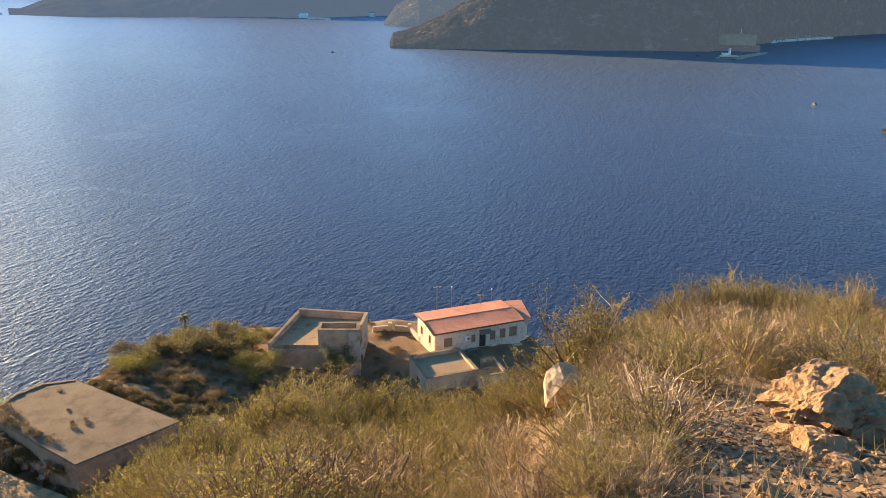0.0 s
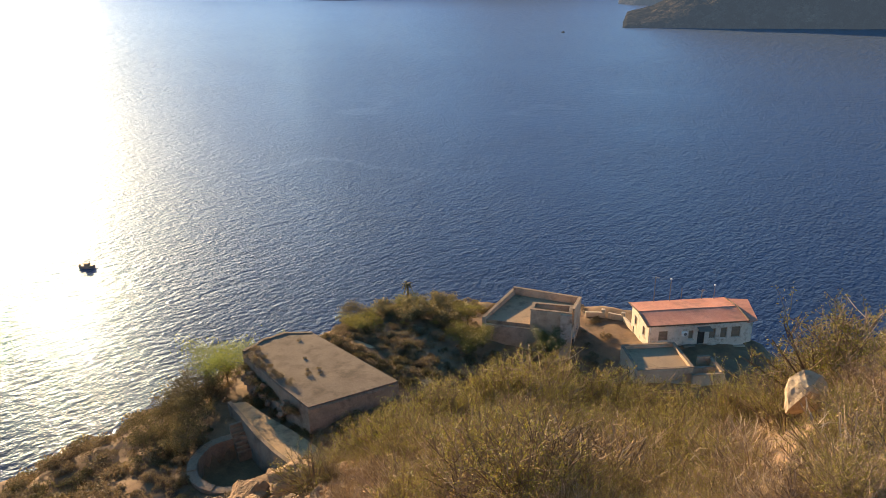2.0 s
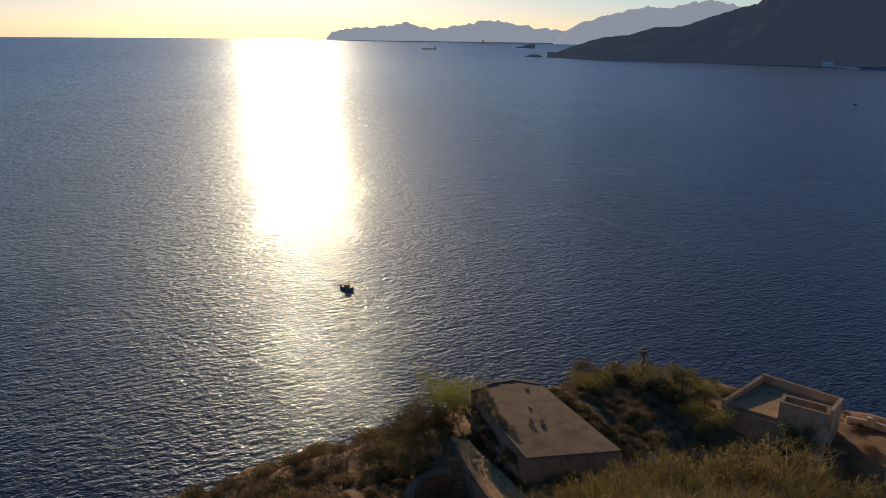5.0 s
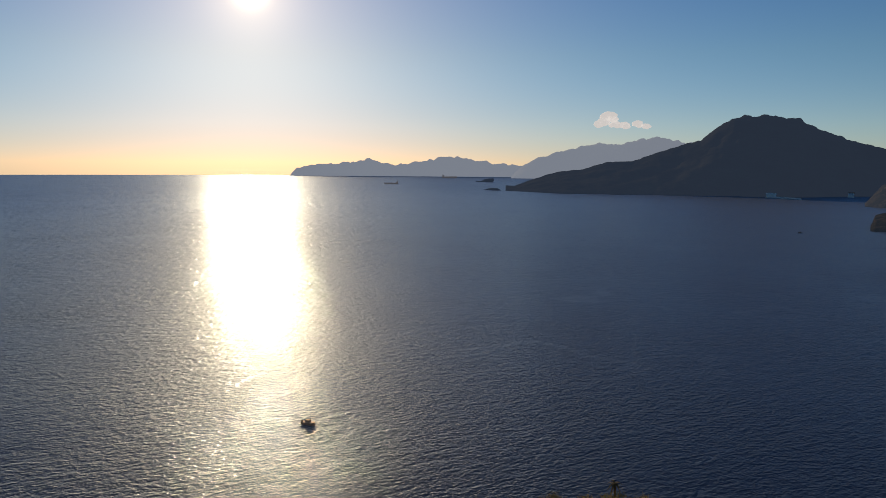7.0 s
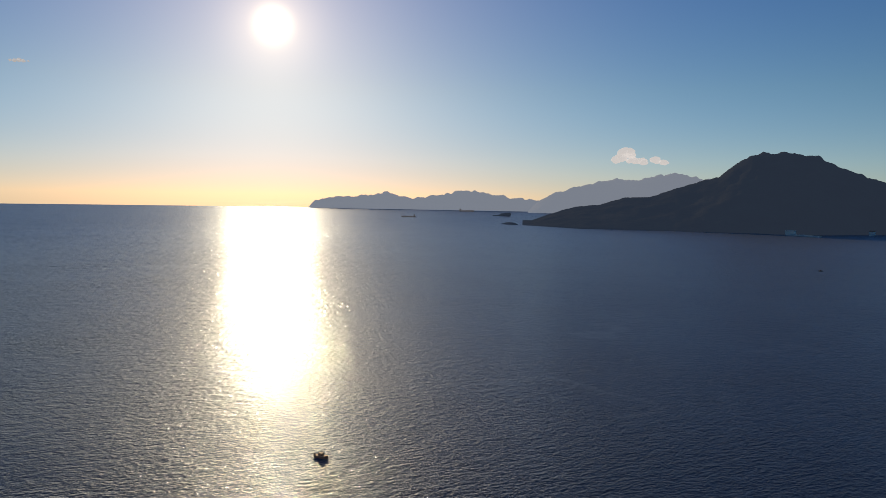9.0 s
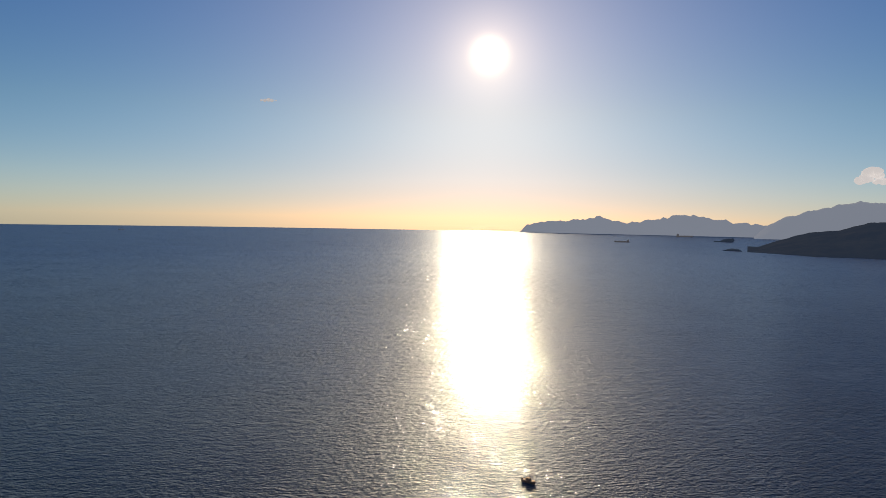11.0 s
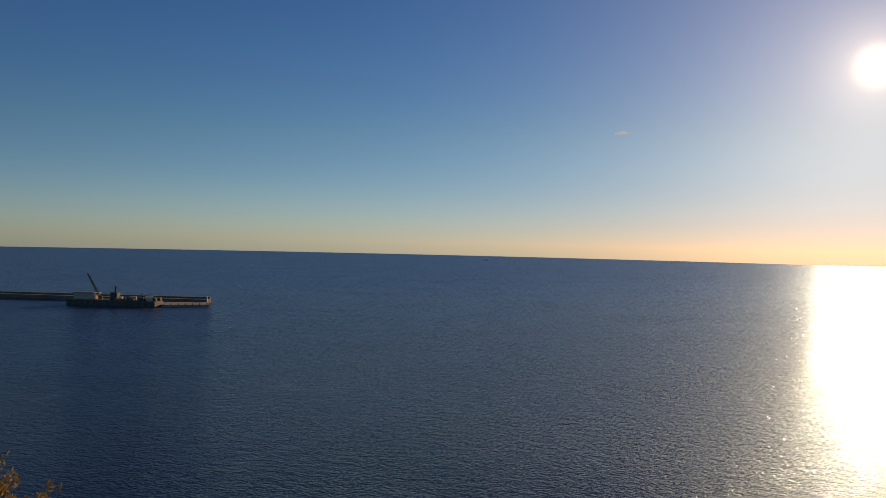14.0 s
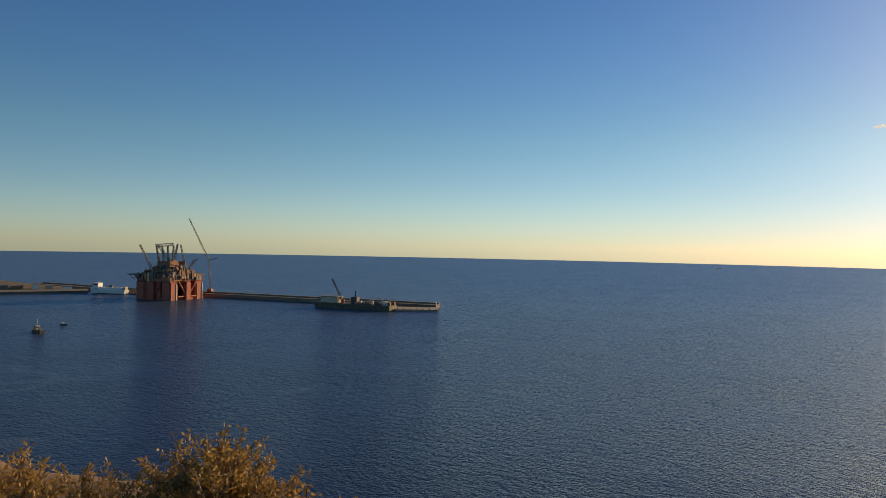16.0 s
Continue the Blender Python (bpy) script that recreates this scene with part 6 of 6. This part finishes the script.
# ---- trees ----
def build_tree(label, x, y, height, spread, seed, mat, leaf=0.19, leaves=3400):
    o = empty("tree", pose(x, y, ground_height(x, y) - 0.1), label, "tree", "trees by the casemate")
    rng = random.Random(seed)
    trunk = [(0, 0, 0), (rng.uniform(-0.2, 0.2), rng.uniform(-0.2, 0.2), height * 0.3), (rng.uniform(-0.3, 0.3), rng.uniform(-0.3, 0.3), height * 0.6)]
    part("trunk", tube(trunk, [0.16, 0.12, 0.07], 7), M_BARK, o)
    tips = []
    for k in range(11):
        a = 2.4 * k
        z0 = height * rng.uniform(0.25, 0.58)
        r = spread * rng.uniform(0.5, 1.0)
        tip = Vector((math.cos(a) * r, math.sin(a) * r, height * rng.uniform(0.55, 1.0)))
        mid = Vector((tip.x * 0.45, tip.y * 0.45, (z0 + tip.z) / 2 + 0.1))
        part("limb", tube([(0, 0, z0), mid, tip], [0.06, 0.04, 0.015], 5), M_BARK, o)
        tips += [tip, mid.lerp(tip, 0.5)]
    lv, lf = [], []
    for i in range(leaves):
        c = tips[rng.randrange(len(tips))]
        r = spread * 0.3
        p = c + Vector((rng.gauss(0, r * 0.6), rng.gauss(0, r * 0.6), rng.gauss(0, r * 0.45)))
        d = Vector((rng.gauss(0, 1), rng.gauss(0, 1), rng.gauss(0, 1))).normalized()
        u = d.orthogonal().normalized()
        n = leaf * rng.uniform(0.6, 1.3)
        b0 = len(lv)
        lv += [p, p + d * n * 0.5 + u * n * 0.25, p + d * n, p + d * n * 0.5 - u * n * 0.25]
        lf.append((b0, b0 + 1, b0 + 2, b0 + 3))
    me = bpy.data.meshes.new("crown")
    me.from_pydata([tuple(v) for v in lv], [], lf)
    me.materials.append(mat)
    c = new("crown", me)
    c.parent = o


M_BARK = surface("bark", (0.09, 0.065, 0.045), (0.17, 0.13, 0.09), 3.0, 0.95)
M_GREYLEAF = varied("grey_green_leaf", [(0.06, 0.06, 0.026), (0.12, 0.11, 0.046), (0.19, 0.16, 0.07), (0.26, 0.20, 0.10)], 0.7, 0.3)
M_DEEPGREEN = varied("deep_green_leaf", [(0.045, 0.065, 0.015), (0.08, 0.105, 0.026), (0.13, 0.15, 0.04)], 0.6, 0.3)
M_PALELEAF = varied("pale_green_leaf", [(0.10, 0.135, 0.03), (0.18, 0.22, 0.05), (0.27, 0.29, 0.08)], 0.6, 0.45)
build_tree("pale green wispy tree beside the casemate", -46.6, 63.2, 4.9, 4.2, 1, M_PALELEAF, 0.18, 6200)
build_tree("pale green wispy tree above the shore", -49.0, 63.0, 4.4, 3.0, 2, M_PALELEAF, 0.15, 2200)
build_tree("dark olive tree below the walkway", -47.5, 58.5, 4.0, 2.4, 3, M_OLIVE)
build_tree("broad yellow-green tree on the cliff edge", -30.5, 81.5, 1.8, 2.2, 4, M_YELLOWGREEN)
build_tree("yellow-green tree on the cliff edge", -27.0, 83.5, 2.4, 2.0, 5, M_GREYLEAF)
build_tree("small pale green tree at the casemate's edge", -43.5, 72.0, 3.0, 1.4, 6, M_PALELEAF, 0.14, 900)
build_tree("grey-green tree with an open crown on the cliff edge", -33.0, 80.0, 1.6, 1.9, 11, M_GREYLEAF, 0.22, 3200)
build_tree("grey-green tree with a broad crown on the cliff edge", -29.3, 79.0, 3.0, 2.3, 12, M_GREYLEAF, 0.22, 3400)
build_tree("grey-brown tree with a dense crown on the cliff edge", -25.4, 80.2, 2.0, 2.0, 13, M_GREYLEAF, 0.22, 2900)
build_tree("rounded yellow-green tree beside the battery", -20.9, 75.4, 2.7, 2.6, 14, M_YELLOWGREEN, 0.15, 6500)
build_tree("round dark green bush before the battery", -12.0, 76.9, 4.0, 1.9, 31, M_DEEPGREEN, 0.14, 5200)
build_tree("low dark bush-like tree above the shore", -36.0, 77.2, 1.8, 2.2, 15, M_OLIVE, 0.16, 4500)
build_tree("dark olive tree beside the gun pit", -45.5, 55.0, 3.2, 2.2, 21, M_OLIVE, 0.15, 4200)
build_tree("dark olive tree beside the gun pit", -43.6, 51.0, 2.6, 2.0, 22, M_OLIVE, 0.15, 3800)
build_tree("dark olive tree on the slope above the shore", -49.5, 57.5, 3.4, 2.4, 23, M_OLIVE, 0.15, 4200)
build_tree("dark olive tree on the slope above the shore", -49.0, 52.5, 2.8, 2.3, 24, M_OLIVE, 0.15, 4200)
build_tree("low yellowish tree behind the casemate", -34.4, 73.4, 2.4, 2.2, 16, M_YELLOWGREEN, 0.14, 3500)
build_tree("dark green bush-like tree before the battery", -13.0, 76.4, 3.2, 1.3, 7, M_OLIVE, 0.13, 2000)
build_tree("olive tree beside the battery", -23.0, 81.5, 3.4, 2.0, 8, M_YELLOWGREEN, 0.15, 2200)


def build_palm(x, y, height):
    o = empty("palm", pose(x, y, ground_height(x, y) - 0.1), "small palm with spiky fronds on the cliff edge", "palm")
    part("trunk", tube([(0, 0, 0), (0.1, 0, height * 0.5), (0.0, 0.1, height)], [0.2, 0.16, 0.14], 8), M_BARK, o)
    for k in range(16):
        a = 2.4 * k
        up = 0.9 - 0.09 * k
        bm = bmesh.new()
        prev = None
        for i in range(5):
            t = i / 4
            c = Vector((math.cos(a) * t * 1.0, math.sin(a) * t * 1.0, height + up * t - 0.9 * t * t))
            w = 0.14 * math.sin(math.pi * min(0.95, t + 0.12))
            s = Vector((-math.sin(a), math.cos(a), 0)) * w
            pair = [bm.verts.new(c - s), bm.verts.new(c + Vector((0, 0, 0.03))), bm.verts.new(c + s)]
            if prev:
                bm.faces.new((prev[0], prev[1], pair[1], pair[0]))
                bm.faces.new((prev[1], prev[2], pair[2], pair[1]))
            prev = pair
        part("frond", bm, M_OLIVE, o)


build_palm(-32.4, 85.0, 2.8)


def build_pole(x, y, height):
    o = empty("bank_pole", pose(x, y, ground_height(x, y) - 0.2), "thin pale leaning pole on the overgrown bank", "pole")
    part("shaft", tube([(0, 0, 0), (0.06, 0.02, height * 0.5), (0.0, 0.05, height)], [0.07, 0.06, 0.05], 7), M_COPING, o)
    part("cross_arm", tube([(-0.35, 0.05, height - 0.25), (0.35, 0.05, height - 0.2)], 0.03, 5), M_OLDWOOD, o)
    part("insulator", tube([(0.3, 0.05, height - 0.2), (0.3, 0.05, height - 0.05)], 0.05, 6), M_WHITE, o)


build_pole(-68.8, 46.6, 4.2)


# ---- dry grass ----
def build_grass():
    rng = np.random.RandomState(9)
    vs, fs = [], []
    for i in range(2200):
        az = rng.uniform(-44, 34) if rng.rand() < 0.8 else rng.uniform(99, 128)
        d = math.sqrt(rng.uniform(3.5 ** 2, (14 if az < 50 else 7) ** 2))
        x, y, _ = polar(az, d)
        z = ground_height(x, y) - 0.03
        for k in range(3):
            h = rng.uniform(0.12, 0.4)
            a = rng.uniform(0, 6.28)
            dx, dy = math.cos(a), math.sin(a)
            px, py = x + rng.normal(0, 0.05), y + rng.normal(0, 0.05)
            b0 = len(vs)
            lean = rng.uniform(0.05, 0.2)
            vs += [(px - dy * 0.005, py + dx * 0.005, z), (px + dy * 0.005, py - dx * 0.005, z), (px + dx * lean, py + dy * lean, z + h)]
            fs.append((b0, b0 + 1, b0 + 2))
    me = bpy.data.meshes.new("dry_grass")
    me.from_pydata(vs, [], fs)
    me.materials.append(M_STRAW)
    tagged(new("dry_grass", me), "dry straw-coloured grass between the shrubs", "grass", kind="stuff")


M_STRAW = varied("straw", [(0.28, 0.20, 0.10), (0.42, 0.32, 0.18), (0.20, 0.17, 0.06)], 0.8, 0.3)
build_grass()
